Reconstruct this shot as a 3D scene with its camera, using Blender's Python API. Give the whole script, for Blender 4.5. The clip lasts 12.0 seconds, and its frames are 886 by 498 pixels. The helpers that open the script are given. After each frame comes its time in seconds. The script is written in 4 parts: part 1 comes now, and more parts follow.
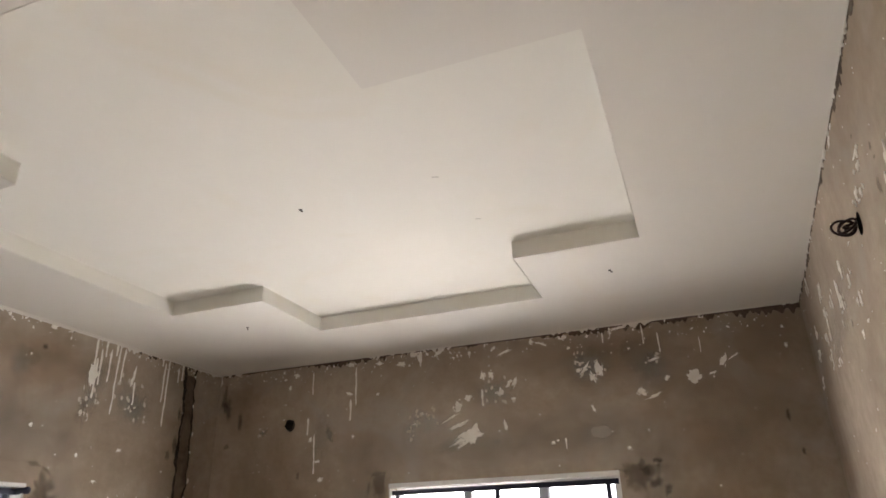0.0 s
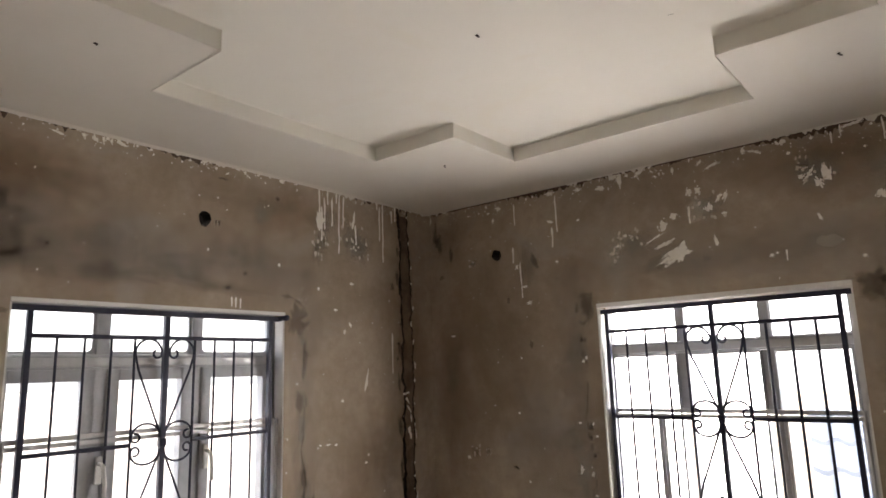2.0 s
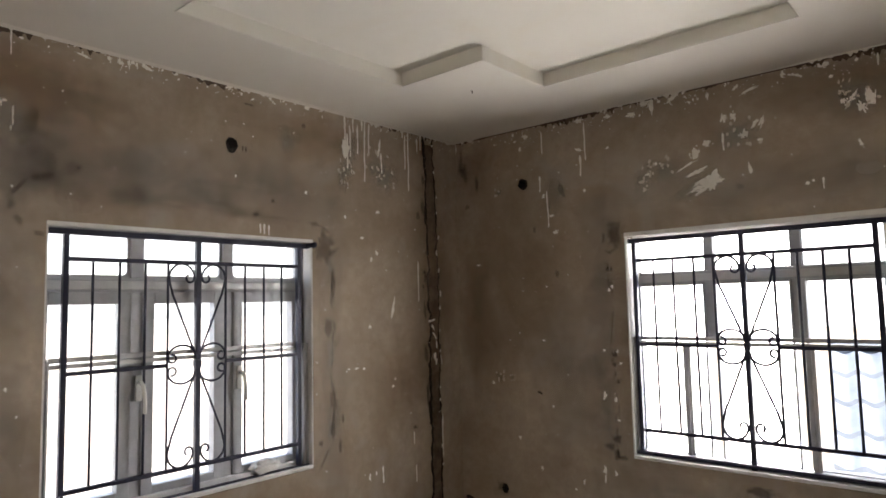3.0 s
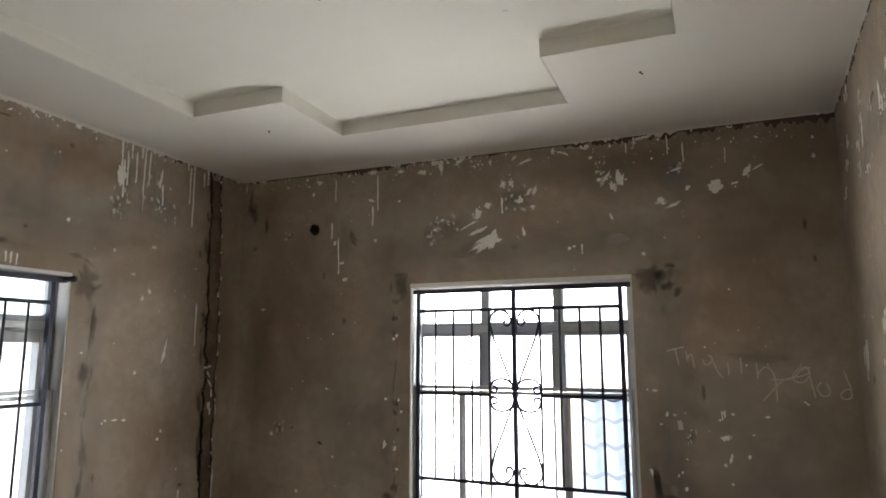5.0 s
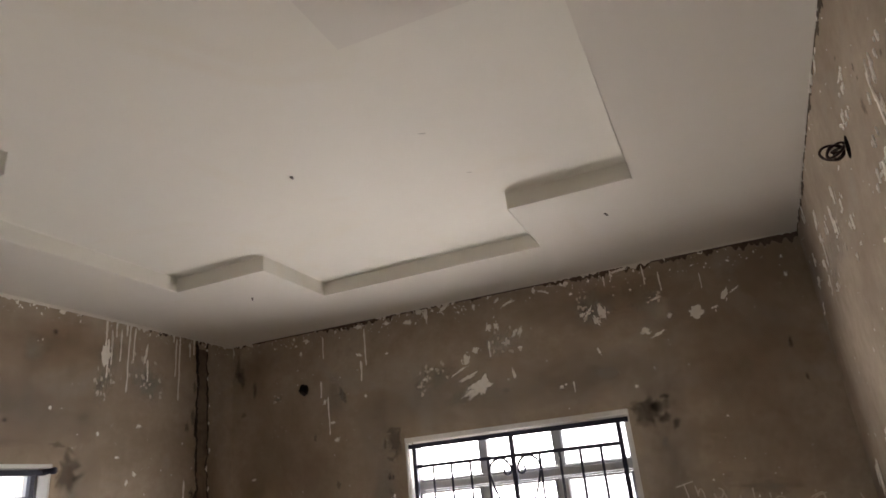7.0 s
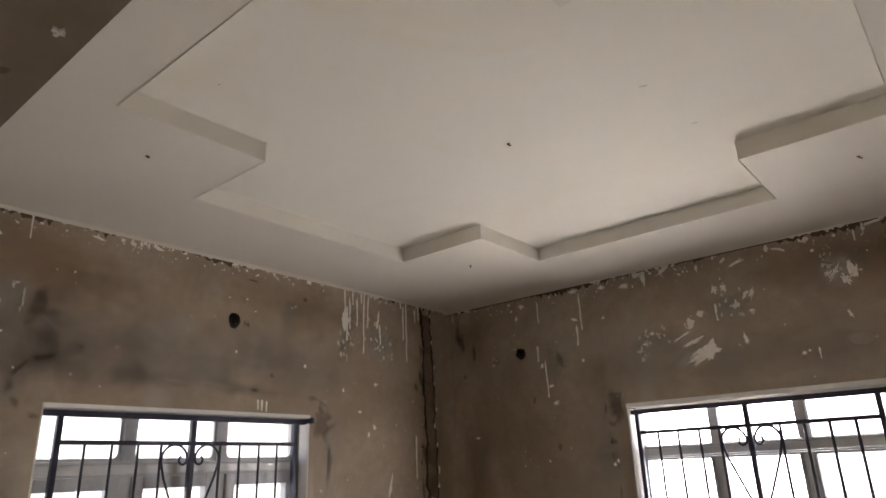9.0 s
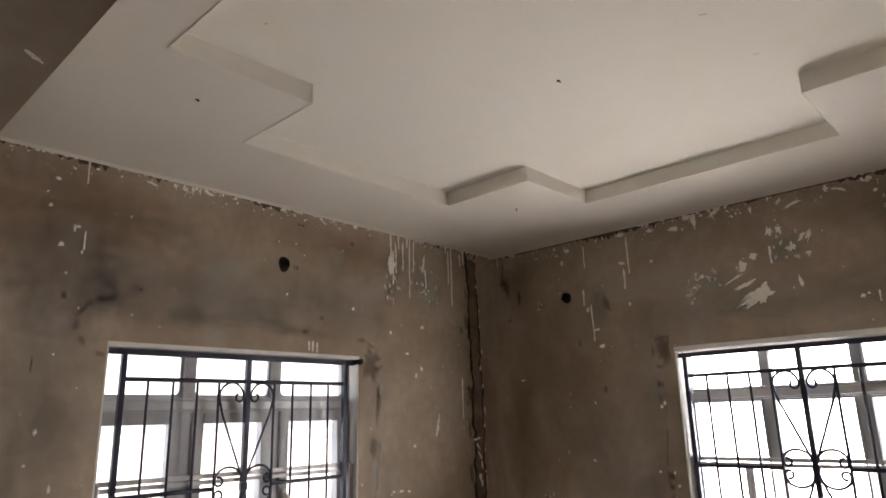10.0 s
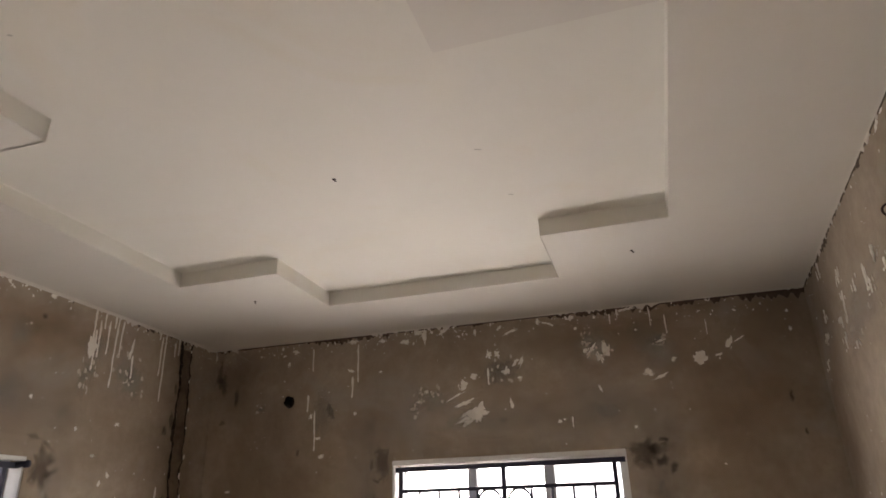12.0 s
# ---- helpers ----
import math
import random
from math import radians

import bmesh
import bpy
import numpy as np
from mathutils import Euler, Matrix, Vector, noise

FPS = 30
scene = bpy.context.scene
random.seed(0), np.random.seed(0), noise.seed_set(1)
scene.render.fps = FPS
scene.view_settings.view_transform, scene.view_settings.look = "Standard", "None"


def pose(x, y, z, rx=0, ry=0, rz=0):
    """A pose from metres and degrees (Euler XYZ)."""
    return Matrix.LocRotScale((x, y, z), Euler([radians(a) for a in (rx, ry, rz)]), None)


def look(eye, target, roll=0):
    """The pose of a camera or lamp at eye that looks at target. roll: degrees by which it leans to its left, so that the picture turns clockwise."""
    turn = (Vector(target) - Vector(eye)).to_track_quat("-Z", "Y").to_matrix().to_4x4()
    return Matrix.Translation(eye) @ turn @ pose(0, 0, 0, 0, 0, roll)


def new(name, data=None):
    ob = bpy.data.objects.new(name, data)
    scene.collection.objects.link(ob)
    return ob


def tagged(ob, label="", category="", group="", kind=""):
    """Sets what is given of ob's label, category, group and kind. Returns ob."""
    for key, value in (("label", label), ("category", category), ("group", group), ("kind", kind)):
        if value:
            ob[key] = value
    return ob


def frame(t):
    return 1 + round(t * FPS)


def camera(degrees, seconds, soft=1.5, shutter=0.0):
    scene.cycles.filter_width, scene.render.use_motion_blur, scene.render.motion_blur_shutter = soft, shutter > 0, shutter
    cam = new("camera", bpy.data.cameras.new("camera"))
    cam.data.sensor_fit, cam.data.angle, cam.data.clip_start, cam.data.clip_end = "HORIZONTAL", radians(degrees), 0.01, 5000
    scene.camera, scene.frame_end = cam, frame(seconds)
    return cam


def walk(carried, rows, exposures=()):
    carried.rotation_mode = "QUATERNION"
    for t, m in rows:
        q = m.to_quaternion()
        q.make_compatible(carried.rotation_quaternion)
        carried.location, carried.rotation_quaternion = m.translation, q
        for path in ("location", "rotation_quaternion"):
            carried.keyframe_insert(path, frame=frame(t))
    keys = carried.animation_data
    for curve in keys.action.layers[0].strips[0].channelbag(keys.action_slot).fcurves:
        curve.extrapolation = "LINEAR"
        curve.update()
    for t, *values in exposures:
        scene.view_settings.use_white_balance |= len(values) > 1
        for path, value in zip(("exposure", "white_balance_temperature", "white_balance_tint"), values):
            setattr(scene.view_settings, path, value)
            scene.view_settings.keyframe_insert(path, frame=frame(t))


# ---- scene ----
cam = camera(68.2, 12.0, 1.65)

PATH = [
    (0, (0.18, 0.188, 1.818), (-0.458, 1.899, 2.634), -1.6),
    (0.5, (0.181, 0.205, 1.802), (-0.519, 1.958, 2.464), -1.9),
    (1, (0.179, 0.209, 1.797), (-0.702, 1.915, 2.356), -2.1),
    (1.5, (0.19, 0.224, 1.785), (-0.887, 1.843, 2.255), -2.1),
    (2, (0.195, 0.229, 1.771), (-1.042, 1.758, 2.137), -1.8),
    (2.5, (0.204, 0.219, 1.753), (-1.159, 1.659, 2.012), -1.6),
    (2.7, (0.189, 0.22, 1.748), (-1.164, 1.677, 1.963), -1.6),
    (4.3, (0.131, 0.208, 1.717), (-0.788, 1.98, 1.838), -1.5),
    (4.5, (0.138, 0.212, 1.722), (-0.724, 2.01, 1.886), -0.9),
    (5, (0.158, 0.212, 1.734), (-0.596, 2.039, 2.041), -0.1),
    (5.5, (0.164, 0.205, 1.751), (-0.486, 2.049, 2.171), 0.3),
    (6, (0.184, 0.202, 1.773), (-0.388, 2.051, 2.277), -1.3),
    (6.5, (0.205, 0.211, 1.787), (-0.375, 2.028, 2.39), -3.9),
    (7, (0.211, 0.192, 1.808), (-0.463, 1.942, 2.504), -5.8),
    (7.2, (0.219, 0.192, 1.807), (-0.495, 1.914, 2.533), -5.8),
    (8.8, (0.149, 0.152, 1.799), (-1.009, 1.636, 2.476), -2.3),
    (9, (0.142, 0.148, 1.794), (-1.06, 1.61, 2.439), -2.2),
    (9.5, (0.125, 0.143, 1.782), (-1.153, 1.573, 2.349), -1.6),
    (10, (0.109, 0.14, 1.772), (-1.217, 1.551, 2.271), -1.5),
    (10.5, (0.069, 0.14, 1.761), (-1.245, 1.579, 2.213), -0.3),
    (11, (0.007, 0.133, 1.756), (-1.053, 1.73, 2.328), 2.6),
    (11.5, (-0.056, 0.132, 1.779), (-0.802, 1.851, 2.477), 2.2),
    (12, (-0.066, 0.139, 1.798), (-0.605, 1.904, 2.569), -1.5),
]

EXPOSURES = [(0.0, 2.36, 6700, 15), (0.8, 2.07, 6900, 16), (2.5, 1.87, 6900, 16), (4.4, 1.69, 6100, 3), (5.0, 1.75, 6400, 9), (5.5, 1.73, 6600, 11), (6.5, 1.73, 6900, 17),
             (7.0, 1.69, 6900, 17), (9.0, 1.69, 6900, 17), (9.5, 1.67, 6900, 17), (10.5, 1.87, 6900, 17), (11.0, 1.97, 6900, 16), (11.5, 1.74, 6900, 15), (12.0, 1.75, 7100, 19)]
walk(cam, [(t, look(eye, aim, roll)) for t, eye, aim, roll in PATH], EXPOSURES)

# ---------------------------------------------------------------- world and sun
world = bpy.data.worlds.new("sky")
scene.world = world
world.use_nodes = True
wn = world.node_tree
sky = wn.nodes.new("ShaderNodeTexSky")
sky.sky_type = "NISHITA"
sky.sun_disc = False
sky.sun_elevation = radians(52)
sky.sun_rotation = radians(108)
sky.air_density = 1.0
sky.dust_density = 2.5
sky.ozone_density = 0.6
wn.nodes["Background"].inputs["Strength"].default_value = 0.15
wn.links.new(sky.outputs["Color"], wn.nodes["Background"].inputs["Color"])

sun_data = bpy.data.lights.new("sun", "SUN")
sun_data.energy = 4.5
sun_data.angle = radians(2)
sun_data.color = (1.0, 0.95, 0.88)
sun = new("sun", sun_data)
sun.matrix_world = look((6.0, -2.0, 8.1), (0, 0, 0))


def window_light(name, m, wide, high, power, colour):
    """Daylight that falls in through a window opening."""
    d = bpy.data.lights.new(name, "AREA")
    d.shape, d.size, d.size_y, d.energy, d.color = "RECTANGLE", wide, high, power, colour
    new(name, d).matrix_world = m


window_light("daylight_north", look((-1.0, 3.72, 1.5), (-1.0, 0.0, 1.5)), 0.82, 1.2, 11.5, (1.0, 0.98, 0.95))
window_light("daylight_west", look((-2.78, 1.73, 1.5), (0.0, 1.73, 1.5)), 1.26, 1.18, 1.8, (0.92, 0.96, 1.0))

# ---------------------------------------------------------------- sizes of the room
LEFT, RIGHT, NEAR, BACK = -2.602, 0.724, 0.28, 3.555
CEIL, TRAY, LINTEL = 2.82, 2.892, 2.066
THICK = 0.23


# ---------------------------------------------------------------- materials
def material(name, colour, rough=0.7, metal=0.0):
    m = bpy.data.materials.new(name)
    m.use_nodes = True
    b = m.node_tree.nodes["Principled BSDF"]
    b.inputs["Base Color"].default_value = (*colour, 1)
    b.inputs["Roughness"].default_value = rough
    b.inputs["Metallic"].default_value = metal
    return m


def grained(name, dark, light, scale, rough=0.8, metal=0.0, bump=0.2, fine=60.0, patch=None, bump_far=0.004, spread=(0.32, 0.68), soft=0.35, vary=0.0):
    """Two scales of colour and a fine relief, in metres of the place; patch: a third, sparse colour in blotches."""
    m = material(name, light, rough, metal)
    nt = m.node_tree
    b = nt.nodes["Principled BSDF"]
    geo = nt.nodes.new("ShaderNodeNewGeometry")

    def noise_at(s, detail, roughness=0.6, distortion=0.0):
        n = nt.nodes.new("ShaderNodeTexNoise")
        n.inputs["Scale"].default_value = s
        n.inputs["Detail"].default_value = detail
        n.inputs["Roughness"].default_value = roughness
        n.inputs["Distortion"].default_value = distortion
        nt.links.new(geo.outputs["Position"], n.inputs["Vector"])
        return n

    def ramp_of(source, lo, hi):
        r = nt.nodes.new("ShaderNodeMapRange")
        r.inputs["From Min"].default_value = lo
        r.inputs["From Max"].default_value = hi
        nt.links.new(source, r.inputs["Value"])
        return r.outputs["Result"]

    def mix_of(factor, a, c):
        x = nt.nodes.new("ShaderNodeMix")
        x.data_type = "RGBA"
        for socket, value in ((x.inputs[0], factor), (x.inputs[6], a), (x.inputs[7], c)):
            if isinstance(value, tuple):
                socket.default_value = (*value, 1)
            elif isinstance(value, (int, float)):
                socket.default_value = value
            else:
                nt.links.new(value, socket)
        return x.outputs[2]

    big = noise_at(scale, 6, 0.62, 0.4)
    colour = mix_of(ramp_of(big.outputs["Fac"], *spread), dark, light)
    small = noise_at(fine * 0.35, 5, 0.7)
    half = nt.nodes.new("ShaderNodeMath")
    half.operation = "MULTIPLY"
    half.inputs[1].default_value = soft
    nt.links.new(ramp_of(small.outputs["Fac"], 0.35, 0.75), half.inputs[0])
    colour = mix_of(half.outputs[0], colour, tuple(0.72 * v for v in dark))
    if patch:
        blot = noise_at(scale * 2.3, 4, 0.55, 1.2)
        part_of = nt.nodes.new("ShaderNodeMath")
        part_of.operation = "MULTIPLY"
        part_of.inputs[1].default_value = 0.6
        nt.links.new(ramp_of(blot.outputs["Fac"], 0.56, 0.7), part_of.inputs[0])
        colour = mix_of(part_of.outputs[0], colour, patch)
    if vary:
        info = nt.nodes.new("ShaderNodeObjectInfo")
        less = nt.nodes.new("ShaderNodeMath")
        less.operation = "MULTIPLY"
        less.inputs[1].default_value = vary
        nt.links.new(info.outputs["Random"], less.inputs[0])
        colour = mix_of(less.outputs[0], colour, tuple(0.65 * v for v in dark))
    nt.links.new(colour, b.inputs["Base Color"])
    grain = noise_at(fine, 6, 0.65)
    bp = nt.nodes.new("ShaderNodeBump")
    bp.inputs["Strength"].default_value = bump
    bp.inputs["Distance"].default_value = bump_far
    nt.links.new(grain.outputs["Fac"], bp.inputs["Height"])
    wave = noise_at(max(scale * 3, 4), 3, 0.5)
    bp2 = nt.nodes.new("ShaderNodeBump")
    bp2.inputs["Strength"].default_value = 0.25
    bp2.inputs["Distance"].default_value = 0.012
    nt.links.new(wave.outputs["Fac"], bp2.inputs["Height"])
    nt.links.new(bp.outputs["Normal"], bp2.inputs["Normal"])
    nt.links.new(bp2.outputs["Normal"], b.inputs["Normal"])
    return m


PLASTER = grained("cement_plaster", (0.267, 0.2035, 0.1445), (0.495, 0.4185, 0.337), 0.8, 0.88, bump=0.35, fine=55, spread=(0.34, 0.64), patch=(0.38, 0.34, 0.295))
CHASE = grained("chase_mortar", (0.1, 0.072, 0.048), (0.235, 0.175, 0.125), 11.0, 0.95, bump=0.8, fine=60)
# dark cement under the ceiling, its tone holding the joint's shadow too
GAP = grained("joint_cement_shadow", (0.075, 0.054, 0.038), (0.14, 0.105, 0.078), 20.0, 0.95, bump=0.6, fine=90)
# near black: painted shade inside the chase cracks, and the charcoal line
DARK_LINE = grained("crack_shade_and_charcoal", (0.03, 0.021, 0.015), (0.06, 0.044, 0.032), 14.0, 0.9, bump=0.5, fine=90)
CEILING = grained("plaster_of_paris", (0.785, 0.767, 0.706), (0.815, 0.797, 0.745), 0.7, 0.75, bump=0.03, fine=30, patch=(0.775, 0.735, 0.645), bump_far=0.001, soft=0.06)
# the same plaster a tone darker: shading of the lower ceiling in colour
BORDER = grained("shaded_ceiling_border", (0.72, 0.69, 0.64), (0.76, 0.733, 0.686), 0.7, 0.75, bump=0.03, fine=30, patch=(0.725, 0.685, 0.615), bump_far=0.001, soft=0.06)
SPLASH = grained("dried_white_filler", (0.84, 0.81, 0.75), (0.95, 0.93, 0.89), 30.0, 0.85, bump=0.4, fine=120, soft=0.12, vary=0.2)
WASH = grained("thin_filler_wash", (0.56, 0.5, 0.43), (0.68, 0.62, 0.54), 18.0, 0.88, bump=0.3, fine=120)
CHALK = grained("chalk", (0.56, 0.51, 0.45), (0.7, 0.65, 0.58), 60.0, 0.95, bump=0.3, fine=160)
# primer, whitened further for the glare on reveals, trim and north frame
LINING = grained("primer_and_window_glare", (0.76, 0.76, 0.75), (0.86, 0.86, 0.85), 6.0, 0.7, bump=0.25, fine=60)
SCREED = grained("cement_screed", (0.5, 0.46, 0.41), (0.62, 0.58, 0.52), 1.6, 0.85, bump=0.4, fine=50)
ALU = grained("silver_aluminium", (0.6, 0.61, 0.63), (0.7, 0.71, 0.73), 9.0, 0.4, 0.3, bump=0.04, fine=80)
ALU_DARK = grained("grey_coated_aluminium", (0.42, 0.44, 0.48), (0.52, 0.54, 0.58), 9.0, 0.45, 0.1, bump=0.05, fine=80)
IRON = grained("dark_blue_painted_iron", (0.012, 0.014, 0.034), (0.022, 0.026, 0.058), 20.0, 0.45, 0.2, bump=0.25, fine=140)
WIRE = material("black_cable", (0.026, 0.007, 0.004), 0.6)
# the dark of a hole's inside, given as colour
HOLE = material("hole_shade", (0.02, 0.015, 0.012), 0.9)
PLASTIC = material("white_handle", (0.75, 0.75, 0.73), 0.35)
SAND = grained("sandy_ground", (0.34, 0.29, 0.22), (0.46, 0.4, 0.32), 0.4, 0.95, bump=0.4, fine=12)
RENDER_WALL = grained("cream_render", (0.5, 0.46, 0.4), (0.6, 0.56, 0.5), 0.8, 0.9, bump=0.3, fine=20)
TILE = grained("blue_step_tile", (0.21, 0.245, 0.3), (0.28, 0.32, 0.375), 2.0, 0.45, 0.2, bump=0.1, fine=30)
GLASS = material("clear_glass", (0.95, 0.97, 0.97), 0.02)
GLASS.node_tree.nodes["Principled BSDF"].inputs["Transmission Weight"].default_value = 1.0
GLASS.node_tree.nodes["Principled BSDF"].inputs["IOR"].default_value = 1.05


def stained(name, dark, light, scale, strength=1.0, low=-0.35, high=0.05, grit=34.0, soft=0.35):
    """A stain that fades out raggedly towards its rim."""
    m = grained(name, dark, light, scale, 0.92, bump=0.4, fine=80, soft=soft)
    nt = m.node_tree
    b, out = nt.nodes["Principled BSDF"], nt.nodes["Material Output"]
    rim = nt.nodes.new("ShaderNodeAttribute")
    rim.attribute_name = "rim"
    geo = nt.nodes.new("ShaderNodeNewGeometry")
    n = nt.nodes.new("ShaderNodeTexNoise")
    n.inputs["Scale"].default_value = grit
    n.inputs["Detail"].default_value = 6.0
    n.inputs["Roughness"].default_value = 0.65
    nt.links.new(geo.outputs["Position"], n.inputs["Vector"])
    diff = nt.nodes.new("ShaderNodeMath")
    diff.operation = "SUBTRACT"
    nt.links.new(n.outputs["Fac"], diff.inputs[0])
    nt.links.new(rim.outputs["Fac"], diff.inputs[1])
    span = nt.nodes.new("ShaderNodeMapRange")
    span.inputs["From Min"].default_value = low
    span.inputs["From Max"].default_value = high
    span.inputs["To Max"].default_value = strength
    nt.links.new(diff.outputs[0], span.inputs["Value"])
    clear = nt.nodes.new("ShaderNodeBsdfTransparent")
    mix = nt.nodes.new("ShaderNodeMixShader")
    nt.links.new(span.outputs["Result"], mix.inputs[0])
    nt.links.new(clear.outputs[0], mix.inputs[1])
    nt.links.new(b.outputs[0], mix.inputs[2])
    nt.links.new(mix.outputs[0], out.inputs["Surface"])
    return m


STAIN = stained("damp_stain", (0.1, 0.068, 0.043), (0.18, 0.13, 0.085), 14.0, 0.4)
DIRT = stained("dark_cement_dirt", (0.12, 0.08, 0.048), (0.21, 0.15, 0.1), 14.0, 0.42)
# brown plaster tone, also laid on to darken where less light reaches
EARTH = stained("brown_plaster_and_falloff", (0.27, 0.165, 0.088), (0.4, 0.265, 0.15), 2.5, 0.42, -0.42, 0.5, 4.0, 0.12)
# GREY dims the west wall in colour; BAND is newer render and painted light
GREY = stained("grey_dim_wall", (0.28, 0.25, 0.225), (0.37, 0.34, 0.31), 3.0, 0.42, -0.42, 0.5, 4.0, 0.12)
BAND = stained("newer_render_and_light", (0.5, 0.442, 0.385), (0.62, 0.56, 0.5), 3.0, 0.4, -0.42, 0.5, 6.0, 0.12)
SMOKE = stained("soft_dark_bloom", (0.1, 0.076, 0.058), (0.17, 0.134, 0.106), 8.0, 0.28, -0.45, 0.55, 9.0, 0.15)
RIM = stained("patch_rim_dirt", (0.06, 0.043, 0.03), (0.12, 0.09, 0.066), 20.0, 0.24)
SCUFF = stained("ceiling_scuff", (0.5, 0.46, 0.4), (0.6, 0.56, 0.5), 30.0, 0.3)
HAZE = stained("thin_filler_haze", (0.62, 0.57, 0.5), (0.74, 0.7, 0.63), 30.0, 0.34, -0.3, 0.25)
PAPER = grained("crumpled_white_paper", (0.7, 0.7, 0.7), (0.8, 0.8, 0.8), 20, 0.8, bump=0.3)


# ---------------------------------------------------------------- builders
def box(bm, x0, x1, y0, y1, z0, z1, bevel=0.0):
    r = bmesh.ops.create_cube(bm, size=1, matrix=Matrix.LocRotScale(((x0 + x1) / 2, (y0 + y1) / 2, (z0 + z1) / 2), None, (x1 - x0, y1 - y0, z1 - z0)))
    if bevel:
        edges = list({e for v in r["verts"] for e in v.link_edges})
        bmesh.ops.bevel(bm, geom=edges, offset=bevel, segments=2, profile=0.6, affect="EDGES")


def mesh_of(name, bm, mat, smooth=False):
    bmesh.ops.recalc_face_normals(bm, faces=bm.faces[:])
    me = bpy.data.meshes.new(name)
    bm.to_mesh(me)
    bm.free()
    me.materials.append(mat)
    if smooth:
        me.polygons.foreach_set("use_smooth", [True] * len(me.polygons))
    return me


def part(name, bm, mat, parent=None, label="", smooth=False):
    ob = new(name, mesh_of(name, bm, mat, smooth))
    ob.parent = parent
    return tagged(ob, label)


def boxed(name, mat, parent, dims, bevel=0.0, label=""):
    bm = bmesh.new()
    box(bm, *dims, bevel)
    return part(name, bm, mat, parent, label)


def tube(bm, points, r, across, sides=8, flat=1.0):
    """A round rod along points; across: a direction that is never along it."""
    pts = [Vector(p) for p in points]
    across = Vector(across)
    rings = []
    for i, p in enumerate(pts):
        way = (pts[min(i + 1, len(pts) - 1)] - pts[max(i - 1, 0)]).normalized()
        side = way.cross(across).normalized()
        up = side.cross(way).normalized()
        rings.append([bm.verts.new(p + r * (math.cos(a) * side + flat * math.sin(a) * up)) for a in (2 * math.pi * k / sides for k in range(sides))])
    for a, b in zip(rings, rings[1:]):
        for k in range(sides):
            bm.faces.new((a[k], a[(k + 1) % sides], b[(k + 1) % sides], b[k]))
    bm.faces.new(rings[0])
    bm.faces.new(rings[-1][::-1])


def cut(ob, bm, mat=None):
    """Takes the solid in bm out of ob for good; mat: what the cut lays bare."""
    tool = new("tool", mesh_of("tool", bm, mat or ob.data.materials[0]))
    mod = ob.modifiers.new("cut", "BOOLEAN")
    mod.operation, mod.solver, mod.object, mod.material_mode = "DIFFERENCE", "EXACT", tool, "TRANSFER"
    bpy.context.view_layer.update()
    done = bpy.data.meshes.new_from_object(ob.evaluated_get(bpy.context.evaluated_depsgraph_get()))
    ob.modifiers.clear()
    ob.data = done
    bpy.data.objects.remove(tool)


def structure(name, dims, mat, label, category):
    return tagged(boxed(name, mat, None, dims), label, category, kind="structure")


def empty(name, label, category, m=None, kind="", group=""):
    ob = tagged(new(name), label, category, group, kind)
    ob.matrix_basis = m or Matrix()
    return ob


# ---------------------------------------------------------------- the room's shell
back = structure("wall_north", (LEFT - THICK, RIGHT + THICK, BACK, BACK + THICK, 0, 3.1), PLASTER,
                 "bare brown cement-plastered wall spattered with white filler", "wall")
left = structure("wall_west", (LEFT - THICK, LEFT, -1.6, BACK - 0.001, 0, 3.1), PLASTER,
                 "bare brown cement-plastered wall with a chased crack", "wall")
right = structure("wall_east", (RIGHT, RIGHT + THICK, -1.6, BACK - 0.001, 0, 3.1), PLASTER,
                  "bare grey-brown cement-plastered wall with white filler streaks", "wall")
near = structure("wall_south", (LEFT + 0.001, RIGHT - 0.001, NEAR - THICK, NEAR, 0, 3.1), PLASTER,
                 "bare cement-plastered wall with a doorway and no door frame", "wall")
far = structure("wall_passage", (LEFT - THICK, RIGHT + THICK, -1.8, -1.601, 0, 3.1), PLASTER, "plain cement-plastered passage wall", "wall")
floor = structure("floor", (LEFT - THICK, RIGHT + THICK, -1.8, BACK + THICK, -0.2, -0.001), SCREED, "bare grey cement screed floor", "floor")
boxed("passage_ceiling", CEILING, None, (LEFT, RIGHT, -1.6, NEAR - THICK, CEIL, CEIL + 0.2))
tagged(bpy.data.objects["passage_ceiling"], "plain white plaster passage ceiling", "ceiling", kind="structure")


def solid(*dims):
    bm = bmesh.new()
    box(bm, *dims)
    return bm


WIN_BACK = (-1.424, -0.21, 0.9, 2.106)
WIN_LEFT = (1.1, 2.36, 0.92, 2.094)
cut(back, solid(WIN_BACK[0], WIN_BACK[1], BACK - 0.1, BACK + THICK + 0.1, WIN_BACK[2], WIN_BACK[3]))
cut(left, solid(LEFT - THICK - 0.1, LEFT + 0.1, WIN_LEFT[0], WIN_LEFT[1], WIN_LEFT[2], WIN_LEFT[3]))
cut(near, solid(-0.72, 0.48, NEAR - THICK - 0.1, NEAR + 0.1, -0.1, LINTEL))


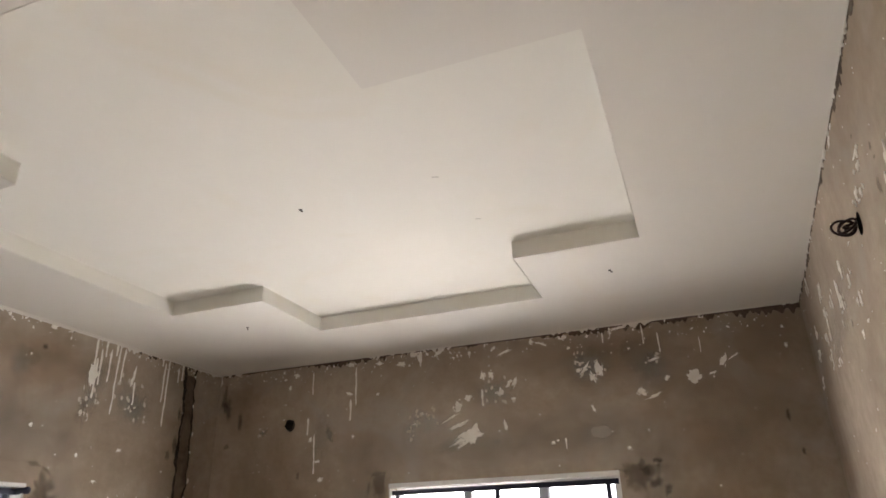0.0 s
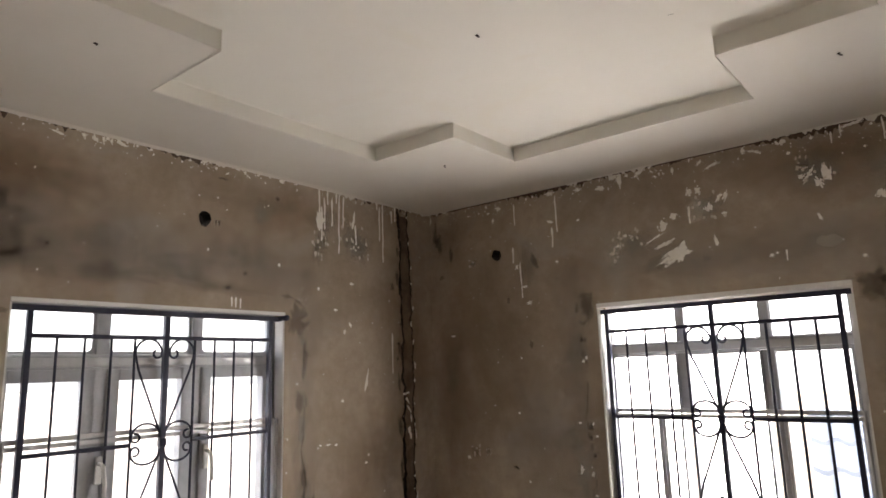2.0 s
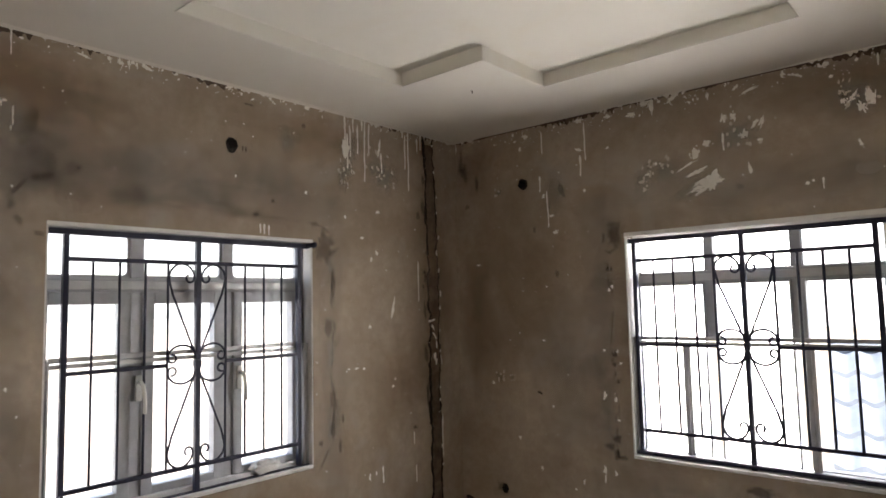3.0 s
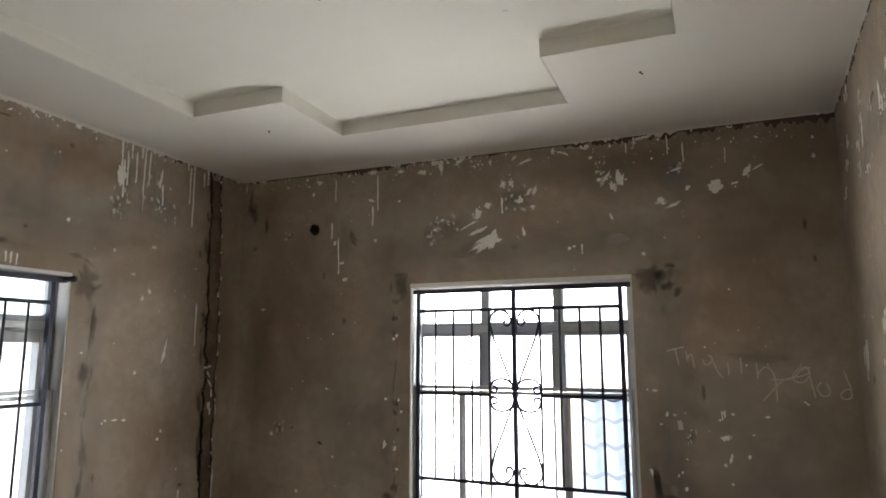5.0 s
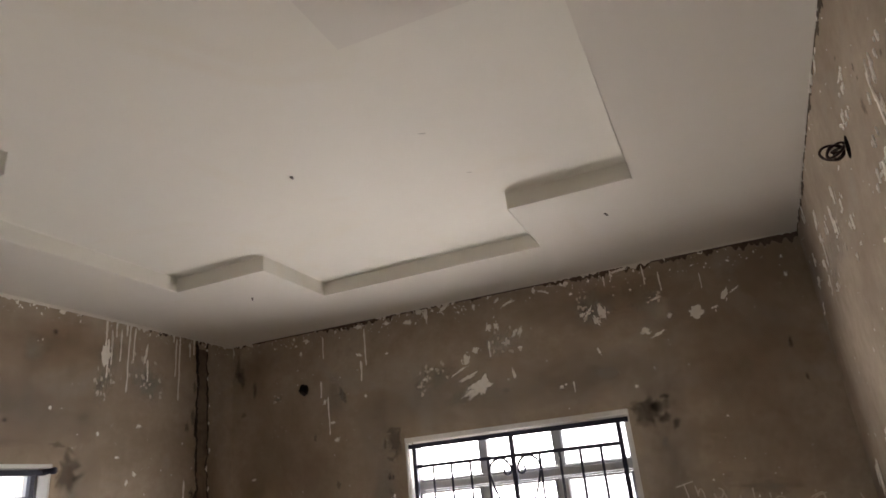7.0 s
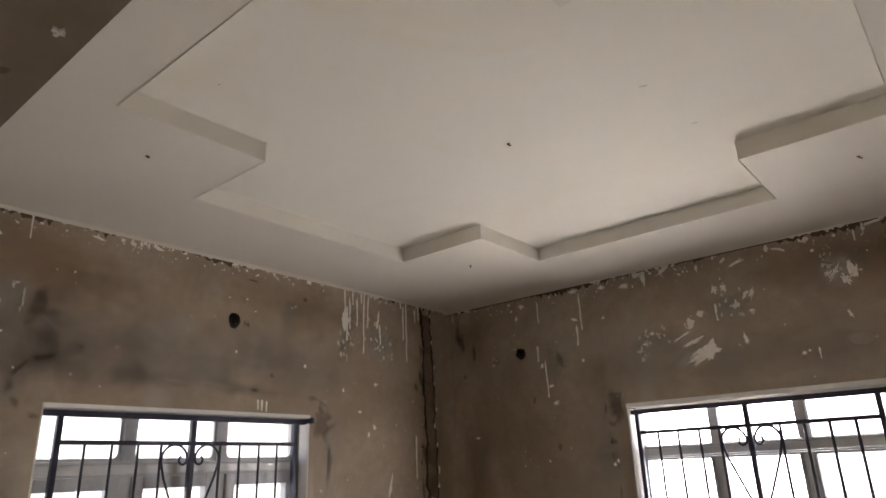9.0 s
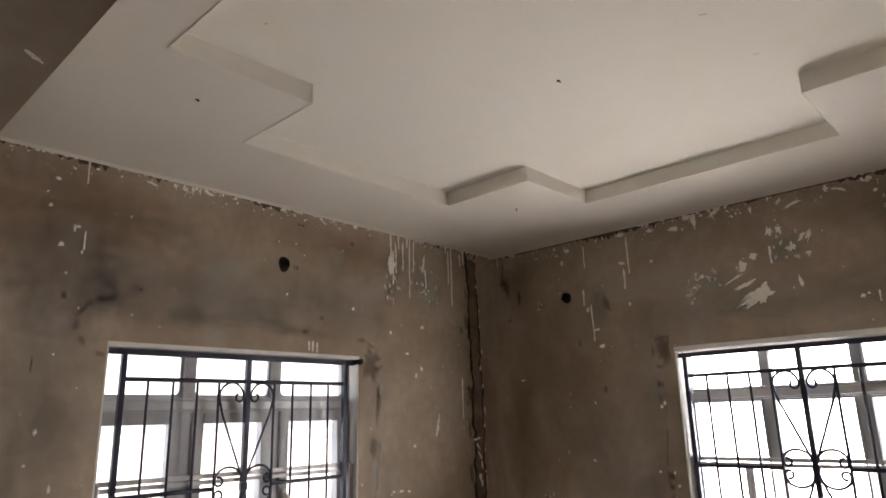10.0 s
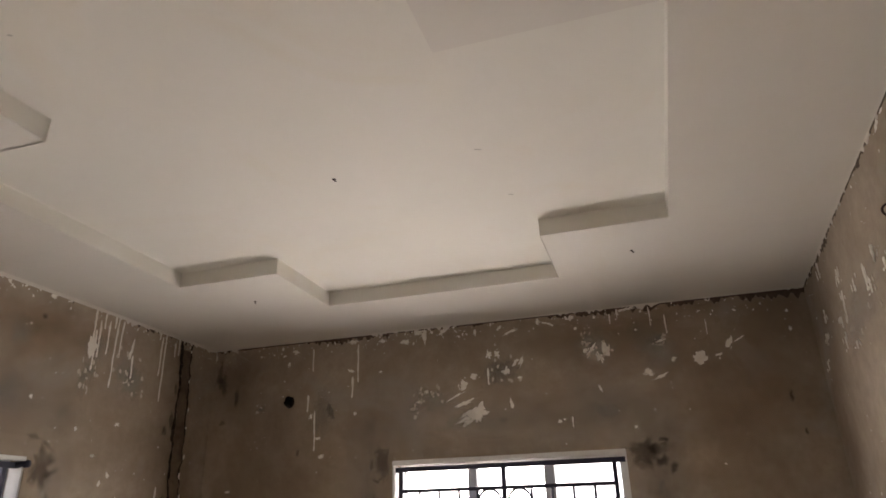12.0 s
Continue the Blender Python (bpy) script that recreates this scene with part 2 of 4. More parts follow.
def conduit_hole(wall, x, y, z, axis, wide, high, sides=12):
    bm = bmesh.new()
    rnd = random.Random(round(x * 100) + round(y * 10))
    lower, upper = [], []
    for k in range(sides):
        a = 2 * math.pi * k / sides
        g = rnd.uniform(0.86, 1.12)
        u, v = g * wide * math.cos(a), g * high * math.sin(a)
        for ring, d in ((lower, -0.07), (upper, 0.05)):
            ring.append(bm.verts.new((x + u, y - d, z + v) if axis == "y" else (x + d, y + u, z + v)))
    bm.faces.new(lower)
    bm.faces.new(upper)
    for k in range(sides):
        bm.faces.new((lower[k], lower[(k + 1) % sides], upper[(k + 1) % sides], upper[k]))
    # inner faces coloured near black to deepen the hole's shade
    cut(wall, bm, HOLE)


conduit_hole(back, -2.071, BACK, 2.466, "y", 0.034, 0.034, 16)
conduit_hole(left, LEFT, 1.883, 2.521, "x", 0.033, 0.04, 9)
conduit_hole(right, RIGHT, 1.952, 2.523, "x", 0.026, 0.03)
conduit_hole(back, -2.27, BACK, 0.61, "y", 0.025, 0.032, 6)


def ragged(z, seed, size):
    return size * (noise.noise((z * 5.0, seed, 0.3)) + 0.7 * noise.noise((z * 17.0, seed, 4.1)) + 0.5 * noise.noise((z * 50.0, seed, 8.6)))


def slit(bm, rows, deep):
    """rows: for each step two points on the wall's face and the way into the wall."""
    last = None
    for a, b, into in rows:
        ring = [bm.verts.new(p) for p in (a - 0.03 * into, b - 0.03 * into, b + deep * into, a + deep * into)]
        if last:
            for k in range(4):
                bm.faces.new((last[k], last[(k + 1) % 4], ring[(k + 1) % 4], ring[k]))
        else:
            bm.faces.new(ring)
        last = ring
    bm.faces.new(last[::-1])


def chase_edge(z, side):
    """The two ragged edges of the filled conduit chase in the west wall."""
    lean = 3.236 + 0.028 * min(1.0, (2.8 - z) / 0.8)
    return lean + side * 0.08 + ragged(z, 3.0 + 5 * side, 0.017)


# the slits' inner faces are coloured near black to deepen their shade
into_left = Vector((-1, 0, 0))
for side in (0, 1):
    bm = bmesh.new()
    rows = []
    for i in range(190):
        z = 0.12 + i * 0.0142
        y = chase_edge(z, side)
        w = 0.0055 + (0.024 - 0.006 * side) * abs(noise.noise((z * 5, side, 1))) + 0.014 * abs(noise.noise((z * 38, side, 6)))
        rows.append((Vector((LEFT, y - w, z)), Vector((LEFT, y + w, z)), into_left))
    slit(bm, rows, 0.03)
    cut(left, bm, DARK_LINE)
bm = bmesh.new()
rows = []
for i in range(60):
    x = -2.58 + i * 0.011
    z = 0.52 - 0.13 * i / 60 + ragged(x, 6.0, 0.012)
    w = 0.012 + 0.008 * abs(noise.noise((x * 9, 2, 1)))
    rows.append((Vector((x, BACK, z - w)), Vector((x, BACK, z + w)), Vector((0, 1, 0))))
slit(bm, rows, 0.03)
cut(back, bm, DARK_LINE)

# filled strip of the chase, a little rougher than the wall
bm = bmesh.new()
last = None
for i in range(150):
    z = 0.15 + i * 0.0175
    pair = [bm.verts.new((LEFT + 0.0025 + 0.002 * noise.noise((z * 12, k, 2)), chase_edge(z, k) + (0.006 if k == 0 else -0.005) + 0.006 * noise.noise((z * 40, k, 7)), z)) for k in (0, 1)]
    pair = [pair[0], bm.verts.new((LEFT + 0.006, (pair[0].co.y + pair[1].co.y) / 2, z)), pair[1]]
    if last:
        bm.faces.new((last[0], last[1], pair[1], pair[0]))
        bm.faces.new((last[1], last[2], pair[2], pair[1]))
    last = pair
part("chase_filling", bm, CHASE, left, "rough cement filling of a conduit chase")

# the east wall stands a little askew to the others
SKEW = Matrix.Translation((RIGHT, BACK, 0)) @ Matrix.Rotation(radians(-2.85), 4, "Z") @ Matrix.Translation((-RIGHT, -BACK, 0))
right.matrix_basis = SKEW

# ---------------------------------------------------------------- ceiling with its stepped tray
TRAY_PARTS = ((-2.05, 0.092, 1.322, 2.487), (-1.548, -0.387, 2.487, 2.99), (-1.595, -0.438, 0.825, 1.322))


def in_tray(x, y):
    return any(a < x < b and c < y < d for a, b, c, d in TRAY_PARTS)


xs = sorted({LEFT, RIGHT, *(v for p in TRAY_PARTS for v in p[:2])})
ys = sorted({NEAR, BACK, *(v for p in TRAY_PARTS for v in p[2:])})
bm = bmesh.new()


def quad(*points):
    bm.faces.new([bm.verts.new(p) for p in points])


for i, (x0, x1) in enumerate(zip(xs, xs[1:])):
    for j, (y0, y1) in enumerate(zip(ys, ys[1:])):
        up = in_tray((x0 + x1) / 2, (y0 + y1) / 2)
        z = TRAY if up else CEIL
        quad((x0, y0, z), (x0, y1, z), (x1, y1, z), (x1, y0, z))
        quad((x0, y0, 3.1), (x1, y0, 3.1), (x1, y1, 3.1), (x0, y1, 3.1))
        if up:
            for x, side in ((x0, -1), (x1, 1)):
                if not in_tray(x + side * 0.01, (y0 + y1) / 2):
                    quad((x, y0, CEIL), (x, y1, CEIL), (x, y1, TRAY), (x, y0, TRAY))
            for y, side in ((y0, -1), (y1, 1)):
                if not in_tray((x0 + x1) / 2, y + side * 0.01):
                    quad((x0, y, CEIL), (x1, y, CEIL), (x1, y, TRAY), (x0, y, TRAY))
bmesh.ops.remove_doubles(bm, verts=bm.verts[:], dist=0.0005)
bmesh.ops.dissolve_limit(bm, angle_limit=0.01, verts=bm.verts[:], edges=bm.edges[:])
sharp = [e for e in bm.edges if len(e.link_faces) == 2 and e.calc_face_angle(0) > 0.5 and max(v.co.z for v in e.verts) < 3.0]
bmesh.ops.bevel(bm, geom=sharp, offset=0.004, segments=2, profile=0.5, affect="EDGES")
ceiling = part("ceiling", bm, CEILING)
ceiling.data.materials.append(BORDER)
# faces below the tray get the darker tone, so its edges read as shaded
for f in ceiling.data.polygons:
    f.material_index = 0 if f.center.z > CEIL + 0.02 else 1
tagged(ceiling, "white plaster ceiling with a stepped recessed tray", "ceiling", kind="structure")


# ---------------------------------------------------------------- ragged joint of ceiling and walls
def on_wall(wall, u, v, off):
    if wall is back:
        return Vector((u, BACK - off, v))
    if wall is left:
        return Vector((LEFT + off, u, v))
    if wall is ceiling:
        return Vector((u, v, (TRAY if in_tray(u, v) else CEIL) - off))
    if wall is near:
        return Vector((u, v, LINTEL - off))
    return Vector((RIGHT - off, u, v))


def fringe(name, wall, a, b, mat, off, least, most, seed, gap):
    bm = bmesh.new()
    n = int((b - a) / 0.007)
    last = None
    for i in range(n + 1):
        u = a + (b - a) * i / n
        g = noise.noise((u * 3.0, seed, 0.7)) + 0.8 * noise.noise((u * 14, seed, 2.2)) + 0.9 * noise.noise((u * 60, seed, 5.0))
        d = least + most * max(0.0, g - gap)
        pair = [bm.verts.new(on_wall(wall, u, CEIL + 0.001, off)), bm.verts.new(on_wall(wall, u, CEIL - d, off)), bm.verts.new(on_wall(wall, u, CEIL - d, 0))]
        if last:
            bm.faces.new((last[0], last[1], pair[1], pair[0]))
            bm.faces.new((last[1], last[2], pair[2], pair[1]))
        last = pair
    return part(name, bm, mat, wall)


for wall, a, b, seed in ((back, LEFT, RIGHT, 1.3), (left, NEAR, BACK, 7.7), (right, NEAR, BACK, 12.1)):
    # flat dark strip: bare cement with the open joint's shadow painted in
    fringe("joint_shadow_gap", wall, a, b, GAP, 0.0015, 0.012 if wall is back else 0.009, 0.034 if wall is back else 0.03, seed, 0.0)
    fringe("joint_filler", wall, a, b, BORDER, 0.004, {back: 0.006, left: 0.014}.get(wall, 0.003), 0.026, seed + 30, 0.3)


# ---------------------------------------------------------------- windows
def window(name, m, u0, u1, z0, z1, mullions, handles, label, stile, lowest, frame_mat, rounded, f, grow, trim):
    """Local x runs to the right as seen from the room, y outward, z up."""
    win = empty(name, label, "window", m, kind="structure")
    d0, d1 = 0.088, 0.138
    # reveal lining, sill and head trim
    boxed("window_sill", LINING, win, (u0 + 0.001, u1 - 0.001, 0.002, d0 - 0.014, z0 + 0.001, z0 + 0.018), 0.003)
    boxed("head_trim", LINING, win, (u0 + 0.001, u1 - 0.001, -0.004, 0.03, z1 - trim, z1 + 0.002), 0.003, "whitish head strip")
    for a, b in ((u0 + 0.0005, u0 + 0.008), (u1 - 0.008, u1 - 0.0005)):
        boxed("reveal_lining", LINING, win, (a, b, 0.003, d0 - 0.014, z0 + 0.02, z1 - trim - 0.002), 0.001)
    # outer frame
    a, b, lo, hi = u0 - grow[0], u1 + grow[1], z0 - grow[2], z1 + grow[3]
    bm = bmesh.new()
    box(bm, a, a + f, d0, d1, lo, hi, 0.003)
    box(bm, b - f, b, d0, d1, lo, hi, 0.003)
    box(bm, a + f, b - f, d0, d1, lo, lo + f, 0.003)
    box(bm, a + f, b - f, d0, d1, hi - f, hi, 0.003)
    part("window_frame", bm, frame_mat, win)
    transom = boxed("transom", ALU, win, (a + f, b - f, d0 - 0.004, d1, 1.834, 1.87), 0.004)
    boxed("lip", ALU_DARK, transom, (a + f, b - f, d0 + 0.002, d1, 1.871, 1.883), 0.002)
    boxed("lip", ALU_DARK, transom, (a + f, b - f, d0 + 0.002, d1, 1.824, 1.833), 0.002)
    cells = [a + f, *mullions, b - f]
    for u in mullions:
        boxed("mullion", ALU_DARK, win, (u - 0.024, u + 0.024, d0 - 0.002, d1, 1.884, hi - f), 0.003)
        boxed("mullion", ALU_DARK, win, (u - 0.024, u + 0.024, d0 - 0.002, d1, max(lo + f, lowest), 1.823), 0.003)
    for k in range(3):
        p, q = cells[k] + (0.024 if k else 0), cells[k + 1] - (0.024 if k < 2 else 0)
        boxed("toplight_pane", GLASS, win, (p - 0.004, q + 0.004, 0.112, 0.116, 1.878, hi - f + 0.004)).visible_shadow = False
        rim = bmesh.new()
        rounded_rim(rim, p, q, 1.884, hi - f, 0.1, *((0.012, 0.022) if rounded else (0.004, 0.006)))
        part("gasket", rim, ALU_DARK, win)
        bm = bmesh.new()
        s = stile
        box(bm, p, p + s, d0 - 0.012, d1 - 0.01, lo + f, 1.823, 0.004)
        box(bm, q - s, q, d0 - 0.012, d1 - 0.01, lo + f, 1.823, 0.004)
        box(bm, p + s, q - s, d0 - 0.012, d1 - 0.01, lo + f, lo + f + s, 0.004)
        box(bm, p + s, q - s, d0 - 0.012, d1 - 0.01, 1.823 - s, 1.823, 0.004)
        casement = part("casement", bm, ALU_DARK, win)
        boxed("pane", GLASS, casement, (p + s - 0.004, q - s + 0.004, 0.108, 0.112, lo + f + s - 0.004, 1.827 - s)).visible_shadow = False
        if handles and k < 2:
            h = handles[k]
            bm = bmesh.new()
            box(bm, h - 0.014, h + 0.014, d0 - 0.022, d0 - 0.012, 1.36, 1.47, 0.004)
            tube(bm, [(h, d0 - 0.02, 1.44), (h, d0 - 0.045, 1.44), (h + 0.004, d0 - 0.055, 1.425), (h + 0.012, d0 - 0.056, 1.36), (h + 0.013, d0 - 0.052, 1.31)], 0.009, (1, 0.1, 0))
            part("handle", bm, PLASTIC, casement, "white lever handle", smooth=True)
    return win


def rounded_rim(bm, a, b, lo, hi, y, wide, r):
    """A flat gasket whose inner outline has rounded corners."""
    inner, outer = [], []
    for cx, cz, start in ((b - wide - r, hi - wide - r, 0), (a + wide + r, hi - wide - r, 90), (a + wide + r, lo + wide + r, 180), (b - wide - r, lo + wide + r, 270)):
        for k in range(6):
            t = radians(start + 18 * k)
            inner.append((cx + r * math.cos(t), cz + r * math.sin(t)))
            sx, sz = (1 if math.cos(radians(start + 45)) > 0 else -1), (1 if math.sin(radians(start + 45)) > 0 else -1)
            outer.append(((b if sx > 0 else a), (hi if sz > 0 else lo)) if 0 < k < 5 else
                         ((cx + r * math.cos(t), (hi if sz > 0 else lo)) if abs(math.cos(t)) < 0.3 else ((b if sx > 0 else a), cz + r * math.sin(t))))
    loops = [[bm.verts.new((x, yy, z)) for x, z in ring] for ring, yy in ((inner, y), (outer, y), (outer, y + 0.01), (inner, y + 0.01))]
    n = len(inner)
    for p, q in zip(loops, loops[1:] + loops[:1]):
        for k in range(n):
            bm.faces.new((p[k], p[(k + 1) % n], q[(k + 1) % n], q[k]))


M_BACK = pose(-0.83, BACK, 0)
M_LEFT = pose(LEFT, 1.74, 0, 0, 0, 90)
# window_1's frame is coloured white for the glare that washes it out
window("window_1", M_BACK, WIN_BACK[0] + 0.83, WIN_BACK[1] + 0.83, WIN_BACK[2], WIN_BACK[3], (-0.178, 0.226), (), "grey aluminium casement window with three toplights", 0.012, 1.53, LINING, False, 0.028, (-0.009, -0.009, -0.01, -0.004), 0.022)
window("window_2", M_LEFT, WIN_LEFT[0] - 1.74, WIN_LEFT[1] - 1.74, WIN_LEFT[2], WIN_LEFT[3], (-0.256, 0.177), (-0.25, 0.232), "grey aluminium casement window with white handles", 0.05, 0.0, ALU_DARK, True, 0.038, (0.051, 0.01, 0.01, 0.02), 0.015)


def net_frame(m, u0, u1, z0, posts, drop):
    """The half-high silver screen frame that stands inside the window opening."""
    net = empty("screen_frame", "silver aluminium half-height insect screen frame in the window", "screen", m, group="window screens")
    y0, y1 = 0.052, 0.078
    a, b = u0 + 0.01, u1 - 0.01
    boxed("top_rail", ALU, net, (a, b, y0, y1, 1.522 - drop, 1.54 - drop), 0.003)
    boxed("top_rail", ALU, net, (a, b, y0 + 0.006, y1 - 0.004, 1.546 - drop, 1.566 - drop), 0.003)
    boxed("bottom_rail", ALU, net, (a + 0.026, b - 0.026, y0, y1, z0 + 0.019, z0 + 0.045), 0.003)
    for p, q in ((a, a + 0.024), (b - 0.024, b)):
        boxed("stile", ALU, net, (p, p + 0.008, y0 - 0.02, y1, z0 + 0.019, 1.56 - drop), 0.002)
        boxed("stile", ALU_DARK, net, (p + 0.009, q - 0.009, y0 - 0.004, y1, z0 + 0.019, 1.52 - drop), 0.002)
        boxed("stile", ALU, net, (q - 0.008, q, y0 - 0.02, y1, z0 + 0.019, 1.56 - drop), 0.002)
    for u in posts:
        post = boxed("mullion", ALU_DARK, net, (u - 0.02, u + 0.002, y0 + 0.004, y1 - 0.004, z0 + 0.046, 1.52 - drop), 0.003)
        # lighter half of the post, standing in for its highlight
        boxed("lip", ALU, post, (u + 0.003, u + 0.018, y0 + 0.009, y1 - 0.004, z0 + 0.046, 1.52 - drop), 0.003)
    return net


net_frame(M_BACK, WIN_BACK[0] + 0.83, WIN_BACK[1] + 0.83, WIN_BACK[2], (-0.305, 0.266), 0.02)
net_frame(M_LEFT, WIN_LEFT[0] - 1.74, WIN_LEFT[1] - 1.74, WIN_LEFT[2], (), 0.0)


# ---------------------------------------------------------------- security grilles
def arc(cx, cz, r, start, end, n=14, squash=1.0):
    return [(cx + r * math.cos(radians(start + (end - start) * k / n)), 0.04, cz + squash * r * math.sin(radians(start + (end - start) * k / n))) for k in range(n + 1)]


def mirrored(points, flip_u, mid=None):
    return [(-x if flip_u else x, y, (2 * mid - z) if mid is not None else z) for x, y, z in points]


def grille(m, u_low, u_high, label, thin, lug=False):
    g = empty("security_grille", label, "window grille", m, group="window grilles")
    w = 0.556

    def rod(name, dims):
        boxed(name, IRON, g, dims, 0.002)

    for u, h in ((-w, 0.0105), (0.0, 0.012), (w, 0.0105)):
        rod("upright", (u - h, u + h, 0.03, 0.054, 0.9 if u == 0 else 0.926, 2.066))
    rod("crossbar", (u_low, u_high, 0.028, 0.052, 2.05, 2.074))
    rod("crossbar", (-w, w, 0.032, 0.05, 1.945, 1.963))
    rod("crossbar", (-w, -0.14, 0.032, 0.05, 1.494, 1.511))
    rod("crossbar", (0.14, w, 0.032, 0.05, 1.494, 1.511))
    rod("crossbar", (-w, w, 0.032, 0.05, 1.042, 1.06))
    rod("crossbar", (u_low, u_high, 0.028, 0.052, 0.924, 0.944))
    for u in (-0.453, -0.347, -0.24, -0.14, 0.14, 0.243, 0.348, 0.452):
        bm = bmesh.new()
        tube(bm, [(u + 0.0015 * noise.noise((u * 31, k, 1)), 0.041, 1.052 + k * 0.0906) for k in range(11)], thin, (0, 1, 0))
        part("thin_bar", bm, IRON, g, smooth=True)
    curl = arc(-0.038, 1.884, 0.018, -240, 0, 12)
    sweep = arc(-0.077, 1.886, 0.059, 6, 196, 16, 1.05)
    scroll = curl + sweep + [(-0.134 + 0.124 * k / 8, 0.04, 1.85 - 0.31 * k / 8) for k in range(1, 9)]
    lobe = [(-0.008, 0.04, 1.525)] + arc(-0.074, 1.537, 0.062, 20, 190, 14, 0.8) + arc(-0.118, 1.53, 0.018, 190, 470, 10)
    for flip_u in (False, True):
        for mid in (None, 1.502):
            for line, name in ((scroll, "scroll"), (lobe, "centre_scroll")):
                bm = bmesh.new()
                tube(bm, mirrored(line, flip_u, mid), 0.9 * thin, (0, 1, 0))
                part(name, bm, IRON, g, smooth=True)
    boxed("boss", IRON, g, (-0.016, 0.016, 0.026, 0.056, 1.484, 1.52), 0.006)
    if lug:
        bm = bmesh.new()
        tube(bm, [(u_high - 0.012, 0.04, 2.064), (u_high - 0.002, 0.012, 2.066), (u_high + 0.004, -0.014, 2.068)], 0.015, (0, 0, 1), 10)
        part("fixing_lug", bm, IRON, g, "dark fixing lug on the wall", smooth=True)
    return g


grille(M_BACK, WIN_BACK[0] + 0.832, WIN_BACK[1] + 0.828, "dark blue wrought-iron scroll grille over the window", 0.007)
grille(M_LEFT, WIN_LEFT[0] - 1.739, WIN_LEFT[1] - 1.738, "dark blue wrought-iron scroll grille with white handles behind", 0.0057, True)

# crumpled paper on the west window's sill
bm = bmesh.new()
bmesh.ops.create_icosphere(bm, subdivisions=3, radius=1)
for v in bm.verts:
    g = 1 + 0.5 * noise.noise(v.co * 1.7) + 0.25 * noise.noise(v.co * 5)
    v.co = Vector((v.co.x * 0.03 * g, v.co.y * 0.07 * g, max(-0.9, v.co.z) * 0.035 * g))
low = min(v.co.z for v in bm.verts)
for v in bm.verts:
    v.co += Vector((LEFT - 0.045, 2.1, WIN_LEFT[2] + 0.018 - low))
tagged(part("crumpled_paper", bm, PAPER), "small crumpled white paper lying on the window sill", "paper")

# ---------------------------------------------------------------- black cable coil on the east wall
bm = bmesh.new()
rnd = random.Random(4)
line = []
for k in range(5):
    r = (0.022, 0.016, 0.029, 0.02, 0.012)[k]
    for i in range(20):
        a = 2 * math.pi * i / 20
        line.append((RIGHT - 0.006 - r * (1 - math.cos(a)), 1.95 + 0.006 * k + 0.012 * math.sin(a + k), 2.522 + (0.012 - 0.004 * k) * math.cos(a + 0.8 * k) + 0.78 * r * math.sin(a)))
tube(bm, line, 0.0033, (0.02, 1, 0.05), 6)
coil = part("cable_coil", bm, WIRE, smooth=True)
coil.matrix_basis = SKEW
tagged(coil, "loose coil of black cable hanging from a wall hole", "cable")


# ---------------------------------------------------------------- cable ends in the ceiling
def cable_end(x, y, z, long, turn):
    bm = bmesh.new()
    # flat dark disc painted as the hole's shaded inside; nothing is cut
    bmesh.ops.create_circle(bm, cap_ends=True, segments=10, radius=0.007, matrix=pose(x, y, z - 0.0015))
    thing = empty("ceiling_cable", "short black cable end poking from a ceiling hole", "cable", group="ceiling cable ends")
    part("hole", bm, HOLE, thing)
    bm = bmesh.new()
    c, s = math.cos(turn), math.sin(turn)
    tube(bm, [(x, y, z + 0.01), (x, y, z - 0.004), (x + c * long * 0.4, y + s * long * 0.4, z - 0.008), (x + c * long, y + s * long, z - 0.009)], 0.0024, (0.3, 0.4, 0.86), 6)
    part("cable", bm, WIRE, thing, smooth=True)


cable_end(-0.993, 1.917, TRAY, 0.009, 0.3)
cable_end(-1.836, 1.032, CEIL, 0.012, 0.2)
cable_end(-0.054, 2.768, CEIL, 0.012, 0.5)
cable_end(-1.841, 2.781, CEIL, 0.012, 2.0)


# ---------------------------------------------------------------- marks on the walls
count = [0]


def outline(bm, wall, ring, thick):
    top = [bm.verts.new(on_wall(wall, u, v, thick)) for u, v in ring]
    foot = [bm.verts.new(on_wall(wall, u, v, 0)) for u, v in ring]
    bm.faces.new(top)
    for k in range(len(ring)):
        bm.faces.new((top[k], top[(k + 1) % len(ring)], foot[(k + 1) % len(ring)], foot[k]))


def patch_ring(wall, u, v, w, h, turn, seed, n=18, rough=0.28):
    flip = -1 if wall is right else 1
    c, s = math.cos(radians(turn)), math.sin(radians(turn))
    ring = []
    for k in range(n):
        a = 2 * math.pi * k / n
        g = 1 + rough * (noise.noise((2 * math.cos(a), 2 * math.sin(a), seed)) + 0.8 * noise.noise((5 * math.cos(a), 5 * math.sin(a), seed + 9)))
        p, q = g * w / 2 * math.cos(a), g * h / 2 * math.sin(a)
        ring.append((u + flip * (p * c - q * s), v + p * s + q * c))
    return ring


def mark(name, wall, rings, mat, thick):
    bm = bmesh.new()
    for i, ring in enumerate(rings):
        outline(bm, wall, ring, thick + 0.0002 * i)
    return part(name, bm, mat, wall)


def seed_of():
    count[0] += 1
    return count[0] * 3.71


